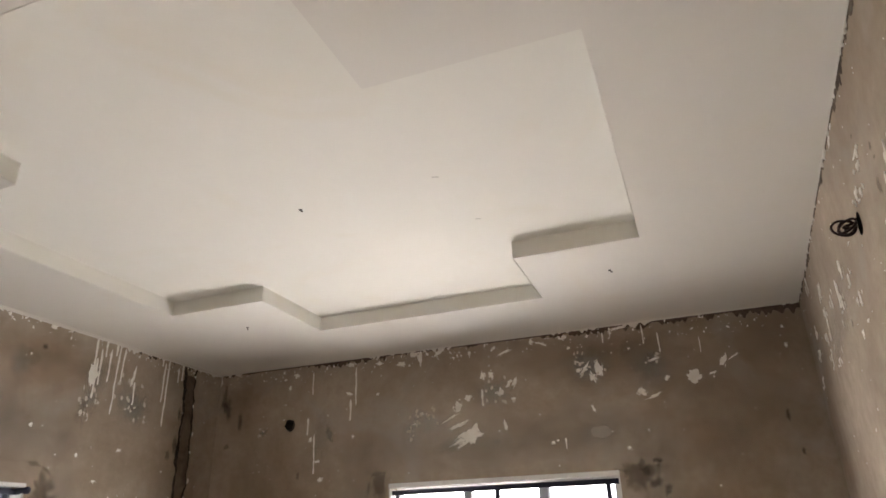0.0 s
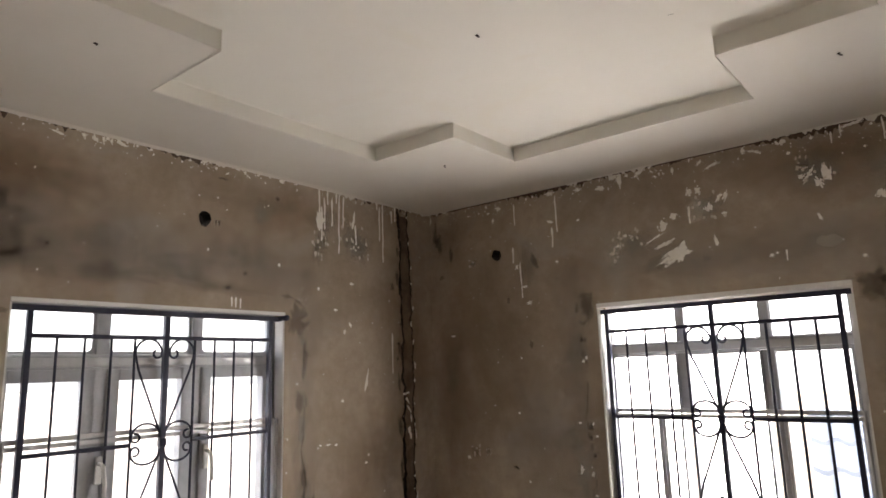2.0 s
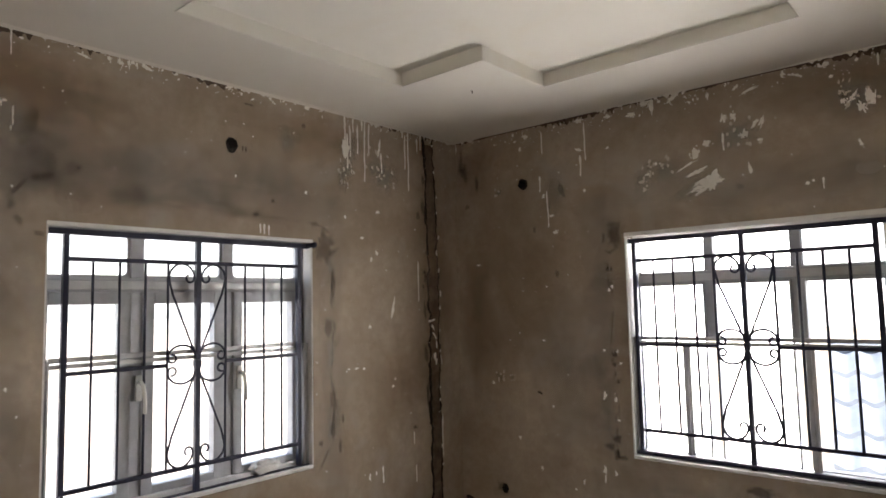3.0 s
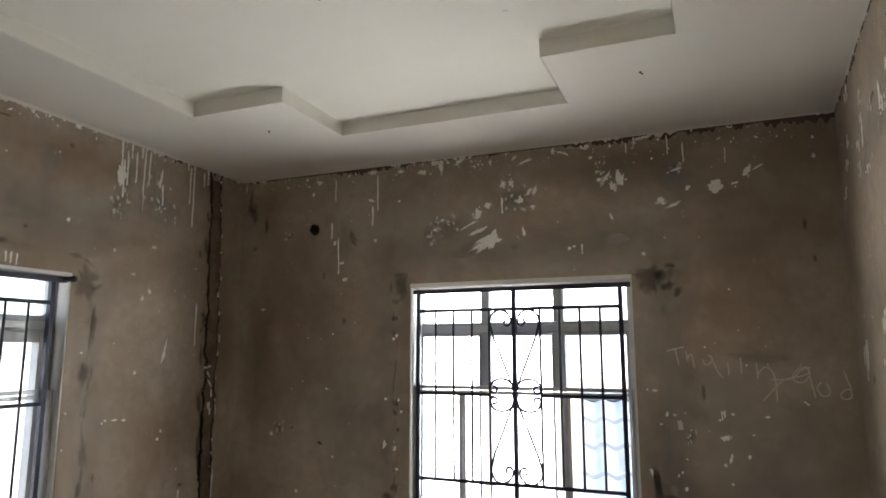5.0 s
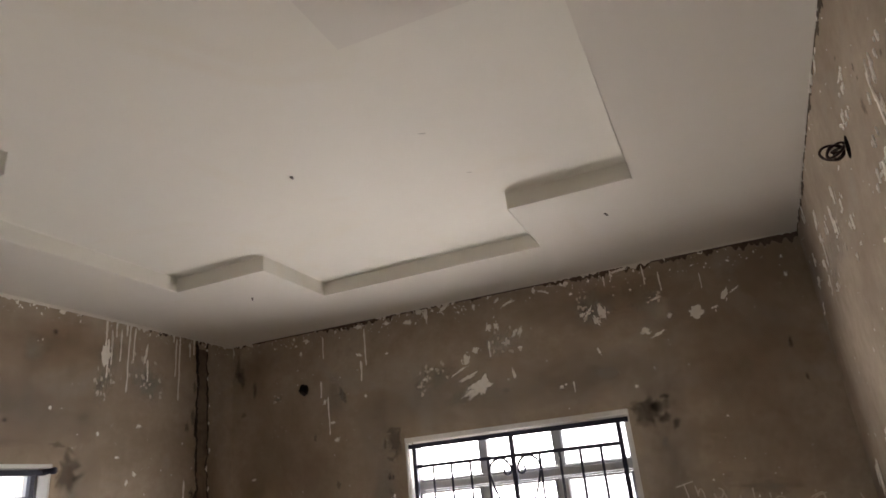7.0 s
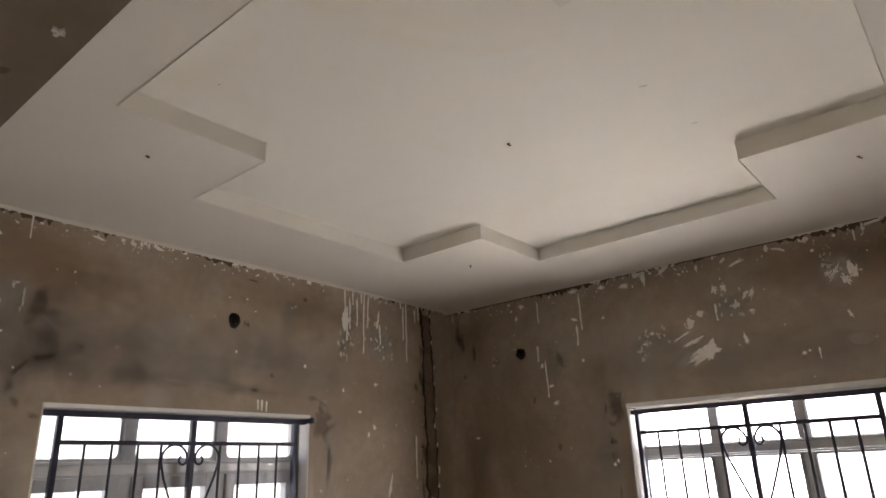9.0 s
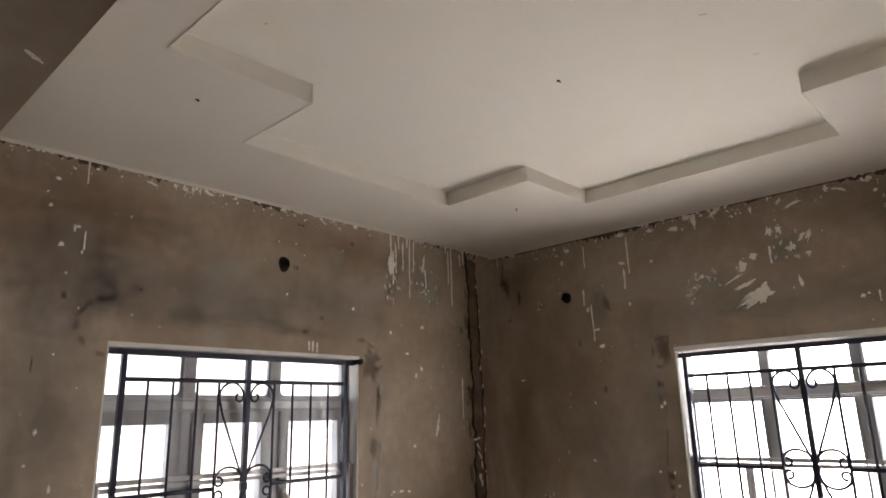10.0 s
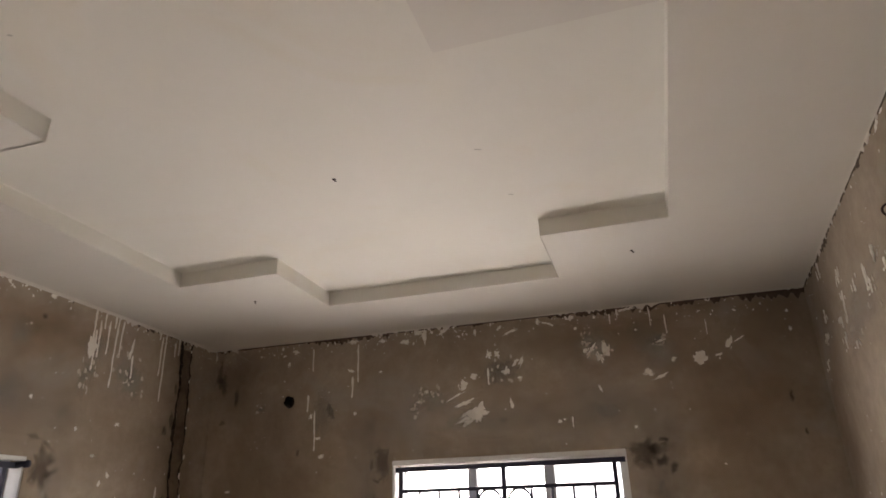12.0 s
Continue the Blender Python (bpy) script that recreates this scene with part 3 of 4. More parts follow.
def blob(wall, u, v, w, h, turn):
    k = seed_of()
    rnd = random.Random(k)
    rings = [patch_ring(wall, u, v, 0.85 * w, 0.85 * h, turn, k, 28, 0.95 if max(w, h) < 0.055 else 0.4)]
    for i in range(rnd.randint(1, 4)):
        a, d = rnd.uniform(0, 6.3), rnd.uniform(0.55, 1.1)
        rings.append(patch_ring(wall, u + d * 0.6 * w * math.cos(a), v + d * 0.6 * h * math.sin(a), w * rnd.uniform(0.08, 0.28), h * rnd.uniform(0.08, 0.28), 0, k + i, 10, 0.8))
    mark("filler_splash", wall, rings, SPLASH, 0.0018 + 0.0006 * math.sin(k))


def streak(wall, u, v, w, h, turn):
    k = seed_of()
    mark("filler_streak", wall, [patch_ring(wall, u, v, w, 0.8 * h, turn, k, 30, 0.85)], SPLASH, 0.0016)


def drip(wall, u, v, w, h, turn):
    k = seed_of()
    left_side, right_side = [], []
    n = 14
    w = min(0.85 * w, 0.022 if wall is right else 0.014)
    for i in range(n + 1):
        t = i / n
        z = v + h / 2 - h * t
        thin = (0.95 - 0.5 * t + (0.35 if t > 0.86 else 0)) * (0.35 + 0.65 * min(1, 8 * t, 8 * (1.02 - t)))
        drift = 0.004 * noise.noise((z * 12, k, 1)) + 0.0015 * noise.noise((z * 60, k, 3))
        g = w / 2 * thin * (1 + 0.6 * noise.noise((z * 40, k, 7)))
        left_side.append((u + drift - g, z))
        right_side.append((u + drift + g, z))
    rings = [left_side + right_side[::-1]]
    if wall is right:
        rnd = random.Random(k)
        for i in range(3):
            rings.append(patch_ring(wall, u + rnd.uniform(-0.05, 0.05), v + rnd.uniform(-0.5, 0.5) * h, w * rnd.uniform(0.3, 0.8), h * rnd.uniform(0.2, 0.6), rnd.uniform(-12, 12), k + i, 18, 0.8))
    mark("filler_drip", wall, rings, SPLASH, 0.002)


def smudge(wall, u, v, w, h, turn):
    k = seed_of()
    rnd = random.Random(k)
    rings = []
    for i in range(9):
        a, b = rnd.uniform(-0.5, 0.5) * w, rnd.uniform(-0.5, 0.5) * h
        rings.append(patch_ring(wall, u + a, v + b, min(0.014, w * rnd.uniform(0.05, 0.2)), min(0.022, h * rnd.uniform(0.08, 0.3)), rnd.uniform(-30, 30), k + i, 12, 0.7))
    mark("filler_smudge", wall, rings, WASH, 0.0011)
    stain("filler_haze", wall, u, v, 1.3 * w, 1.3 * h, turn, k, HAZE, 0.0004)


def smear(wall, u, v, w, h, turn):
    """A dab of filler wiped off to one side in thin strokes."""
    k = seed_of()
    rnd = random.Random(7)
    c, s = math.cos(radians(turn)), math.sin(radians(turn))
    rings = [patch_ring(wall, u + 0.16 * w * c, v + 0.16 * w * s, 0.74 * w, 0.74 * h, turn, k, 44, 0.6)]
    for i in range(11):
        q = h * (0.34 - 0.05 * i)
        p = -w * rnd.uniform(0.02, 0.34)
        rings.append(patch_ring(wall, u + p * c - q * s, v + p * s + q * c, w * rnd.uniform(0.35, 0.7), h * rnd.uniform(0.025, 0.075), turn + rnd.uniform(-5, 5), k + i, 20, 0.9))
    mark("filler_smear", wall, rings, SPLASH, 0.002)
    stain("filler_haze", wall, u - 0.45 * w, v - 0.1 * h, 1.7 * w, 1.2 * h, turn, k, HAZE, 0.0004)


def beside_opening(wall, u, v, p, q):
    """Draws (p, q) back towards (u, v) where it would lie over a window, a corner or the ceiling."""
    if wall is back or wall is left:
        u0, u1, v0, v1 = WIN_BACK if wall is back else WIN_LEFT
        for k in range(20):
            t = 1 - k / 20
            a, b = u + t * (p - u), v + t * (q - v)
            ends = (LEFT + 0.004, RIGHT - 0.004) if wall is back else (NEAR + 0.004, BACK - 0.004)
            if not (u0 < a < u1 and v0 < b < v1) and ends[0] < a < ends[1] and b < CEIL - 0.004:
                return a, b
        return u, v
    return p, q


def stain(name, wall, u, v, w, h, turn, seed, mat, thick):
    bm = bmesh.new()
    rim = bm.verts.layers.float.new("rim")
    middle = bm.verts.new(on_wall(wall, u, v, thick))
    ring = [bm.verts.new(on_wall(wall, *beside_opening(wall, u, v, p, q), thick)) for p, q in patch_ring(wall, u, v, w, h, turn, seed, 28, 0.5)]
    for x in ring:
        x[rim] = 1.0
    for k in range(len(ring)):
        bm.faces.new((middle, ring[k], ring[(k + 1) % len(ring)]))
    return part(name, bm, mat, wall)


def chip(wall, u, v, w, h, turn):
    k = seed_of()
    stain("damp_stain", wall, u, v, 1.35 * w, 1.35 * h, turn, k, STAIN, 0.0008 + 0.0003 * math.sin(k))


def tone_band(wall, u, v, w, h, seed, mat=None):
    """Newer, greyer render feathered out round a window; with GREY, a painted dimming of the wall."""
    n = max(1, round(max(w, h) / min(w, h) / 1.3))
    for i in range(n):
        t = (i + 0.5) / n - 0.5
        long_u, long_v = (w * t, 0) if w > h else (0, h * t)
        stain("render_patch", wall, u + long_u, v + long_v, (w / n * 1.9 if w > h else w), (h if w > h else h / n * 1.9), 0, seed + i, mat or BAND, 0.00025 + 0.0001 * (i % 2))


def specks(wall, a, b, low, many, seed):
    """Fine spatter, denser towards the ceiling."""
    rnd = random.Random(seed)
    bm = bmesh.new()
    for i in range(many):
        u, v = rnd.uniform(a, b), CEIL - (CEIL - low) * rnd.random() ** 1.5
        lo, hi = (WIN_BACK[:2] if wall is back else WIN_LEFT[:2])
        if wall is not right and lo - 0.01 < u < hi + 0.01 and v < 2.11:
            continue
        size = 0.0025 + 0.006 * rnd.random() ** 3
        outline(bm, wall, patch_ring(wall, u, v, size, size * rnd.uniform(0.8, 1.8), rnd.uniform(-40, 40), i * 1.7, 7, 0.6), 0.001)
    tagged(part("filler_specks", bm, SPLASH, wall), kind="stuff")


def trail(name, wall, pts, wide, seed):
    """A broken, uneven line of dirt along the rim of an older repair."""
    rnd = random.Random(seed)
    for (u0, v0), (u1, v1) in zip(pts, pts[1:]):
        far_off = math.hypot(u1 - u0, v1 - v0)
        n = max(1, round(far_off / 0.06))
        for i in range(n):
            if rnd.random() < 0.1:
                continue
            t = (i + rnd.uniform(0.3, 0.7)) / n
            stain(name, wall, u0 + t * (u1 - u0) + rnd.uniform(-0.008, 0.008), v0 + t * (v1 - v0) + rnd.uniform(-0.008, 0.008),
                  far_off / n * rnd.uniform(0.8, 1.7), wide * rnd.uniform(0.5, 1.3), math.degrees(math.atan2(v1 - v0, u1 - u0)), seed + i + 10 * u0, RIM, 0.0010 + 0.00005 * i)


def joint_bits(wall, a, b, deep, many, seed):
    """Small crumbs and strokes of filler clustered under the ceiling joint."""
    rnd = random.Random(seed)
    bm = bmesh.new()
    for i in range(many):
        u = rnd.uniform(a, b)
        if noise.noise((u * 2.3, seed, 0.4)) < rnd.uniform(-0.35, 0.15):
            continue
        v = CEIL - 0.012 - deep * rnd.random() ** 2
        size = rnd.uniform(0.006, 0.02)
        outline(bm, wall, patch_ring(wall, u, v, size, size * rnd.uniform(0.25, 0.8), rnd.choice((0, 30, 70, 90, 110, 150)) + rnd.uniform(-15, 15), i * 2.3, 12, 0.9), 0.0022)
    tagged(part("filler_crumbs", bm, SPLASH, wall), kind="stuff")


blob(back, -0.870, 2.634, 0.036, 0.049, 0)
blob(back, -0.818, 2.630, 0.026, 0.041, 0)
blob(back, -1.014, 2.478, 0.043, 0.064, 0)
blob(back, -0.955, 2.519, 0.036, 0.036, 0)
drip(back, -0.873, 2.514, 0.026, 0.089, 0)
blob(back, -0.774, 2.532, 0.041, 0.038, 30)
blob(back, -0.702, 2.490, 0.025, 0.025, 0)
streak(back, -0.688, 2.582, 0.019, 0.069, -25)
streak(back, -0.723, 2.576, 0.016, 0.051, -40)
smear(back, -0.964, 2.311, 0.163, 0.106, 28)
streak(back, -1.014, 2.383, 0.118, 0.025, 18)
streak(back, -1.057, 2.423, 0.100, 0.016, 25)
smudge(back, -1.261, 2.451, 0.076, 0.098, 0)
blob(back, -1.270, 2.406, 0.035, 0.013, 0)
blob(back, -1.223, 2.459, 0.018, 0.026, 0)
blob(back, -0.756, 2.360, 0.019, 0.056, 10)
blob(back, -0.513, 2.257, 0.021, 0.017, 0)
blob(back, -0.489, 2.265, 0.015, 0.012, 0)
drip(back, -0.448, 2.249, 0.011, 0.053, 0)
blob(back, -0.145, 2.207, 0.019, 0.018, 0)
streak(back, -0.295, 2.404, 0.012, 0.053, 25)
blob(back, -0.247, 2.601, 0.038, 0.084, 15)
streak(back, -0.320, 2.604, 0.020, 0.079, -35)
blob(back, -0.349, 2.603, 0.029, 0.024, 0)
streak(back, -0.278, 2.564, 0.029, 0.066, 30)
smudge(back, -0.338, 2.669, 0.053, 0.073, 0)
smudge(back, 0.017, 2.630, 0.071, 0.065, 0)
streak(back, 0.022, 2.618, 0.049, 0.014, 15)
blob(back, -0.052, 2.468, 0.044, 0.035, 0)
streak(back, 0.004, 2.441, 0.076, 0.017, 20)
blob(back, 0.076, 2.520, 0.019, 0.026, 0)
blob(back, 0.199, 2.519, 0.063, 0.077, 0)
streak(back, 0.288, 2.524, 0.028, 0.014, 15)
blob(back, 0.343, 2.577, 0.031, 0.068, -30)
streak(back, 0.391, 2.593, 0.056, 0.011, 28)
blob(back, 0.624, 2.618, 0.019, 0.027, 0)
drip(back, -0.010, 2.752, 0.012, 0.102, 0)
blob(back, -0.086, 2.687, 0.014, 0.015, 0)
drip(back, 0.062, 2.703, 0.011, 0.101, 0)
drip(back, 0.251, 2.668, 0.008, 0.081, 0)
blob(back, -1.232, 2.776, 0.028, 0.087, 0)
blob(back, -1.268, 2.800, 0.050, 0.031, 0)
streak(back, -1.118, 2.793, 0.055, 0.024, 35)
blob(back, -1.341, 2.745, 0.036, 0.027, 0)
blob(back, -1.483, 2.768, 0.029, 0.021, 0)
blob(back, -0.936, 2.763, 0.017, 0.033, 0)
streak(back, -0.737, 2.745, 0.090, 0.013, 17)
streak(back, -0.801, 2.774, 0.032, 0.019, 40)
blob(back, -0.588, 2.786, 0.025, 0.028, 0)
streak(back, -0.538, 2.772, 0.052, 0.016, -25)
blob(back, -0.390, 2.727, 0.018, 0.015, 30)
blob(back, -0.418, 2.789, 0.055, 0.028, 0)
streak(back, -0.124, 2.800, 0.097, 0.016, 8)
drip(back, -0.209, 2.759, 0.012, 0.055, 0)
drip(back, -0.170, 2.783, 0.011, 0.055, 0)
blob(back, -2.432, 1.987, 0.029, 0.013, 0)
blob(back, -1.849, 2.149, 0.034, 0.023, 0)
blob(back, -1.957, 1.515, 0.019, 0.012, 0)
blob(back, -1.924, 1.831, 0.011, 0.013, 0)
blob(back, -0.127, 1.544, 0.021, 0.013, 0)
blob(back, -0.159, 1.548, 0.013, 0.010, 0)
blob(back, -0.019, 1.383, 0.023, 0.043, 10)
streak(back, -0.075, 1.437, 0.008, 0.023, -10)
blob(back, -0.042, 1.433, 0.013, 0.010, 0)
drip(back, 0.166, 1.436, 0.010, 0.042, 0)
blob(back, 0.152, 1.416, 0.013, 0.010, 0)
blob(back, 0.210, 1.443, 0.015, 0.010, 0)
blob(back, 0.353, 1.436, 0.017, 0.010, 0)
blob(back, 0.172, 1.337, 0.044, 0.025, 0)
streak(back, 0.510, 1.503, 0.032, 0.012, -35)
blob(back, 0.230, 2.016, 0.010, 0.011, 0)
blob(back, 0.291, 1.355, 0.011, 0.009, 0)
smudge(back, 0.028, 1.333, 0.050, 0.075, 0)
blob(back, 0.627, 2.707, 0.013, 0.014, 0)
chip(back, -0.049, 2.041, 0.069, 0.038, 20)
chip(back, -0.087, 2.098, 0.044, 0.039, 0)
chip(back, -0.025, 2.143, 0.049, 0.025, 0)
chip(back, 0.002, 2.012, 0.027, 0.049, -30)
chip(back, 0.091, 1.537, 0.020, 0.076, 0)
chip(back, -1.850, 1.905, 0.030, 0.045, 0)
chip(back, -1.504, 1.446, 0.028, 0.047, 0)
chip(back, -1.509, 1.393, 0.020, 0.030, 0)
chip(back, -1.492, 1.300, 0.020, 0.023, 0)
chip(back, -1.528, 1.915, 0.018, 0.028, 0)
chip(back, -1.507, 1.915, 0.014, 0.025, 0)
blob(back, -1.504, 1.818, 0.014, 0.022, 0)
blob(back, -1.524, 1.800, 0.018, 0.019, 0)
blob(back, -1.491, 1.462, 0.014, 0.015, 0)
blob(back, -1.567, 1.468, 0.017, 0.015, 0)
blob(back, -1.472, 1.400, 0.017, 0.015, 0)
blob(back, -1.574, 1.224, 0.017, 0.035, 10)
blob(back, -1.508, 1.204, 0.013, 0.023, 0)
smudge(back, -2.281, 1.280, 0.077, 0.075, 0)
smudge(back, -2.193, 1.290, 0.045, 0.062, 0)
blob(back, -2.337, 1.246, 0.020, 0.019, 0)
chip(back, -1.996, 1.208, 0.037, 0.015, -15)
chip(back, 0.565, 2.304, 0.017, 0.043, 0)
chip(back, 0.594, 2.143, 0.014, 0.026, 0)
blob(back, -2.041, 2.758, 0.042, 0.028, -35)
drip(back, -1.926, 2.699, 0.012, 0.133, 0)
drip(back, -1.637, 2.655, 0.014, 0.219, 0)
drip(back, -1.669, 2.520, 0.018, 0.120, 0)
streak(back, -1.677, 2.613, 0.044, 0.021, -25)
drip(back, -1.947, 2.449, 0.028, 0.097, 0)
drip(back, -1.898, 2.293, 0.012, 0.218, 0)
blob(back, -1.924, 2.372, 0.024, 0.031, 0)
blob(back, -1.874, 2.249, 0.038, 0.020, 0)
blob(back, -1.850, 2.148, 0.038, 0.027, 10)
blob(back, -1.648, 2.373, 0.018, 0.016, 0)
smudge(back, -2.256, 2.438, 0.070, 0.051, 0)
smudge(back, -1.307, 2.388, 0.095, 0.124, 0)
blob(back, -1.352, 2.753, 0.046, 0.025, 0)
blob(back, -1.496, 2.773, 0.035, 0.023, 20)
blob(back, -1.672, 2.782, 0.051, 0.027, 0)
blob(back, -1.754, 2.790, 0.023, 0.017, 0)
blob(back, -2.084, 2.683, 0.026, 0.022, 0)
blob(back, -1.496, 2.594, 0.017, 0.016, 0)
blob(back, -2.604, 2.774, 0.030, 0.062, 0)
chip(back, -2.513, 2.376, 0.038, 0.034, 0)
chip(back, -1.802, 2.399, 0.034, 0.087, 20)
chip(back, -2.429, 2.512, 0.028, 0.098, 0)
chip(back, -1.997, 2.177, 0.024, 0.042, 0)
blob(back, -2.335, 1.247, 0.022, 0.021, 0)
blob(back, -2.147, 0.931, 0.020, 0.020, 0)
blob(back, -1.998, 0.772, 0.015, 0.030, 10)
blob(back, -1.724, 0.732, 0.015, 0.029, 0)
blob(back, -1.777, 0.686, 0.018, 0.016, 0)
blob(back, -1.693, 0.628, 0.019, 0.016, 0)
blob(back, -1.594, 0.820, 0.018, 0.050, 0)
drip(back, -1.592, 0.770, 0.010, 0.044, 0)
blob(back, -1.527, 0.807, 0.018, 0.025, 0)
blob(back, -1.577, 1.213, 0.018, 0.032, -15)
blob(back, -1.513, 1.200, 0.014, 0.019, 0)
blob(back, -1.498, 1.093, 0.022, 0.013, 0)
chip(back, -1.515, 0.995, 0.050, 0.044, 0)
chip(back, -1.551, 0.949, 0.049, 0.038, 30)
chip(back, -1.517, 0.911, 0.028, 0.075, 0)
chip(back, -1.482, 0.898, 0.056, 0.025, 0)
chip(back, -1.996, 1.207, 0.047, 0.016, -20)
chip(back, -2.290, 0.618, 0.068, 0.068, 0)
blob(back, -1.908, 1.134, 0.015, 0.013, 0)
blob(back, -0.129, 1.544, 0.017, 0.011, 0)
blob(back, -0.019, 1.383, 0.023, 0.039, 0)
blob(back, -0.076, 1.434, 0.012, 0.024, 0)
blob(back, -0.042, 1.429, 0.011, 0.011, 0)
blob(back, -0.102, 1.389, 0.012, 0.010, 0)
blob(back, 0.175, 1.443, 0.012, 0.031, 0)
blob(back, 0.211, 1.443, 0.013, 0.010, 0)
blob(back, 0.359, 1.438, 0.014, 0.009, 0)
blob(back, 0.178, 1.337, 0.045, 0.025, 0)
blob(back, 0.268, 1.258, 0.017, 0.019, 0)
streak(back, 0.191, 1.245, 0.011, 0.065, -20)
blob(back, 0.166, 1.217, 0.015, 0.015, 0)
blob(back, 0.190, 1.136, 0.011, 0.012, 0)
blob(back, -0.007, 1.101, 0.016, 0.018, 0)
blob(back, -0.020, 1.172, 0.012, 0.010, 0)
blob(back, -0.037, 1.156, 0.010, 0.011, 0)
blob(back, -0.157, 1.167, 0.015, 0.037, 15)
streak(back, 0.079, 1.014, 0.009, 0.025, 30)
streak(back, 0.031, 0.889, 0.032, 0.010, 5)
drip(back, 0.032, 0.851, 0.009, 0.041, 0)
streak(back, 0.175, 0.849, 0.011, 0.050, 25)
streak(back, 0.225, 0.937, 0.011, 0.054, 20)
streak(back, 0.192, 0.966, 0.022, 0.010, 20)
blob(back, -0.050, 0.749, 0.007, 0.025, 0)
blob(back, 0.002, 1.234, 0.012, 0.007, 0)
chip(back, -0.130, 1.119, 0.034, 0.130, 10)
chip(back, -0.074, 1.020, 0.071, 0.103, 20)
chip(back, -0.139, 0.924, 0.107, 0.068, 0)
chip(back, -0.155, 0.845, 0.112, 0.114, 0)
chip(back, -0.184, 0.739, 0.034, 0.036, 0)
chip(back, -0.213, 0.800, 0.040, 0.068, 0)
chip(back, -0.297, 0.705, 0.015, 0.016, 0)
drip(left, 0.964, 2.764, 0.008, 0.106, 5)
streak(left, 1.217, 2.775, 0.055, 0.013, -10)
blob(left, 1.316, 2.791, 0.020, 0.025, 0)
blob(left, 1.361, 2.786, 0.027, 0.036, 20)
blob(left, 1.398, 2.791, 0.013, 0.031, 0)
blob(left, 1.429, 2.793, 0.012, 0.026, 0)
blob(left, 1.473, 2.793, 0.047, 0.018, -25)
blob(left, 1.599, 2.802, 0.023, 0.022, 0)
blob(left, 0.937, 2.522, 0.012, 0.027, -25)
blob(left, 0.950, 2.531, 0.015, 0.011, 0)
drip(left, 0.976, 2.480, 0.010, 0.076, -10)
blob(left, 0.971, 2.429, 0.010, 0.014, 0)
blob(left, 0.828, 2.650, 0.009, 0.011, 0)
blob(left, 0.844, 2.598, 0.014, 0.013, 0)
blob(left, 0.894, 2.453, 0.017, 0.020, 0)
blob(left, 0.859, 2.709, 0.019, 0.014, 0)
drip(left, 2.586, 2.740, 0.022, 0.134, 0)
drip(left, 2.620, 2.712, 0.013, 0.101, 0)
blob(left, 2.587, 2.623, 0.051, 0.119, 0)
drip(left, 2.647, 2.767, 0.013, 0.081, 0)
drip(left, 2.680, 2.689, 0.013, 0.170, 0)
drip(left, 2.732, 2.629, 0.014, 0.355, 0)
drip(left, 2.766, 2.703, 0.014, 0.190, 0)
drip(left, 2.714, 2.780, 0.018, 0.069, 0)
smudge(left, 2.827, 2.574, 0.234, 0.173, 0)
streak(left, 2.848, 2.664, 0.019, 0.126, -10)
drip(left, 2.864, 2.579, 0.029, 0.119, 0)
drip(left, 3.065, 2.679, 0.015, 0.218, 0)
drip(left, 3.093, 2.629, 0.021, 0.380, 0)
drip(left, 3.044, 2.792, 0.041, 0.051, 0)
drip(left, 3.172, 2.740, 0.027, 0.082, 0)
drip(left, 3.205, 2.764, 0.016, 0.098, 0)
blob(left, 2.317, 2.343, 0.015, 0.018, 0)
blob(left, 2.582, 2.238, 0.017, 0.020, 0)
blob(left, 2.826, 2.284, 0.038, 0.017, 10)
blob(left, 2.704, 2.126, 0.017, 0.013, 0)
blob(left, 2.822, 2.043, 0.018, 0.020, 0)
drip(left, 2.041, 2.133, 0.013, 0.046, 5)
drip(left, 2.065, 2.132, 0.014, 0.051, 0)
drip(left, 2.088, 2.127, 0.013, 0.051, 0)
streak(left, 1.998, 2.771, 0.027, 0.009, 40)
chip(left, 1.978, 2.740, 0.047, 0.012, 0)
chip(left, 2.302, 2.695, 0.023, 0.019, 0)
chip(left, 1.959, 2.512, 0.016, 0.029, 0)
chip(left, 1.942, 2.515, 0.013, 0.029, 0)
chip(left, 2.113, 2.275, 0.021, 0.023, 0)
chip(left, 2.018, 2.200, 0.046, 0.023, 0)
chip(left, 1.209, 2.314, 0.014, 0.014, 0)
chip(left, 0.926, 2.256, 0.017, 0.034, 0)
chip(left, 3.171, 2.295, 0.032, 0.050, 0)
smudge(left, 2.570, 2.441, 0.085, 0.130, 0)
blob(left, 2.327, 2.801, 0.039, 0.032, 0)
blob(left, 1.867, 2.799, 0.045, 0.023, 0)
blob(left, 0.924, 2.343, 0.008, 0.009, 0)
drip(left, 3.165, 1.885, 0.016, 0.245, -3)
streak(left, 2.943, 1.719, 0.014, 0.133, -12)
streak(left, 2.774, 2.006, 0.018, 0.026, -15)
blob(left, 2.816, 2.047, 0.018, 0.020, 0)
blob(left, 2.711, 2.128, 0.018, 0.013, 0)
blob(left, 2.756, 1.625, 0.018, 0.019, 0)
blob(left, 2.657, 1.399, 0.030, 0.012, 0)
blob(left, 2.708, 1.394, 0.026, 0.013, 0)
blob(left, 2.599, 1.401, 0.017, 0.009, 0)
blob(left, 2.954, 1.314, 0.015, 0.013, 0)
blob(left, 2.934, 1.274, 0.014, 0.016, 0)
drip(left, 3.103, 0.951, 0.020, 0.072, -5)
drip(left, 2.845, 0.791, 0.018, 0.092, -4)
drip(left, 3.118, 0.742, 0.015, 0.097, 0)
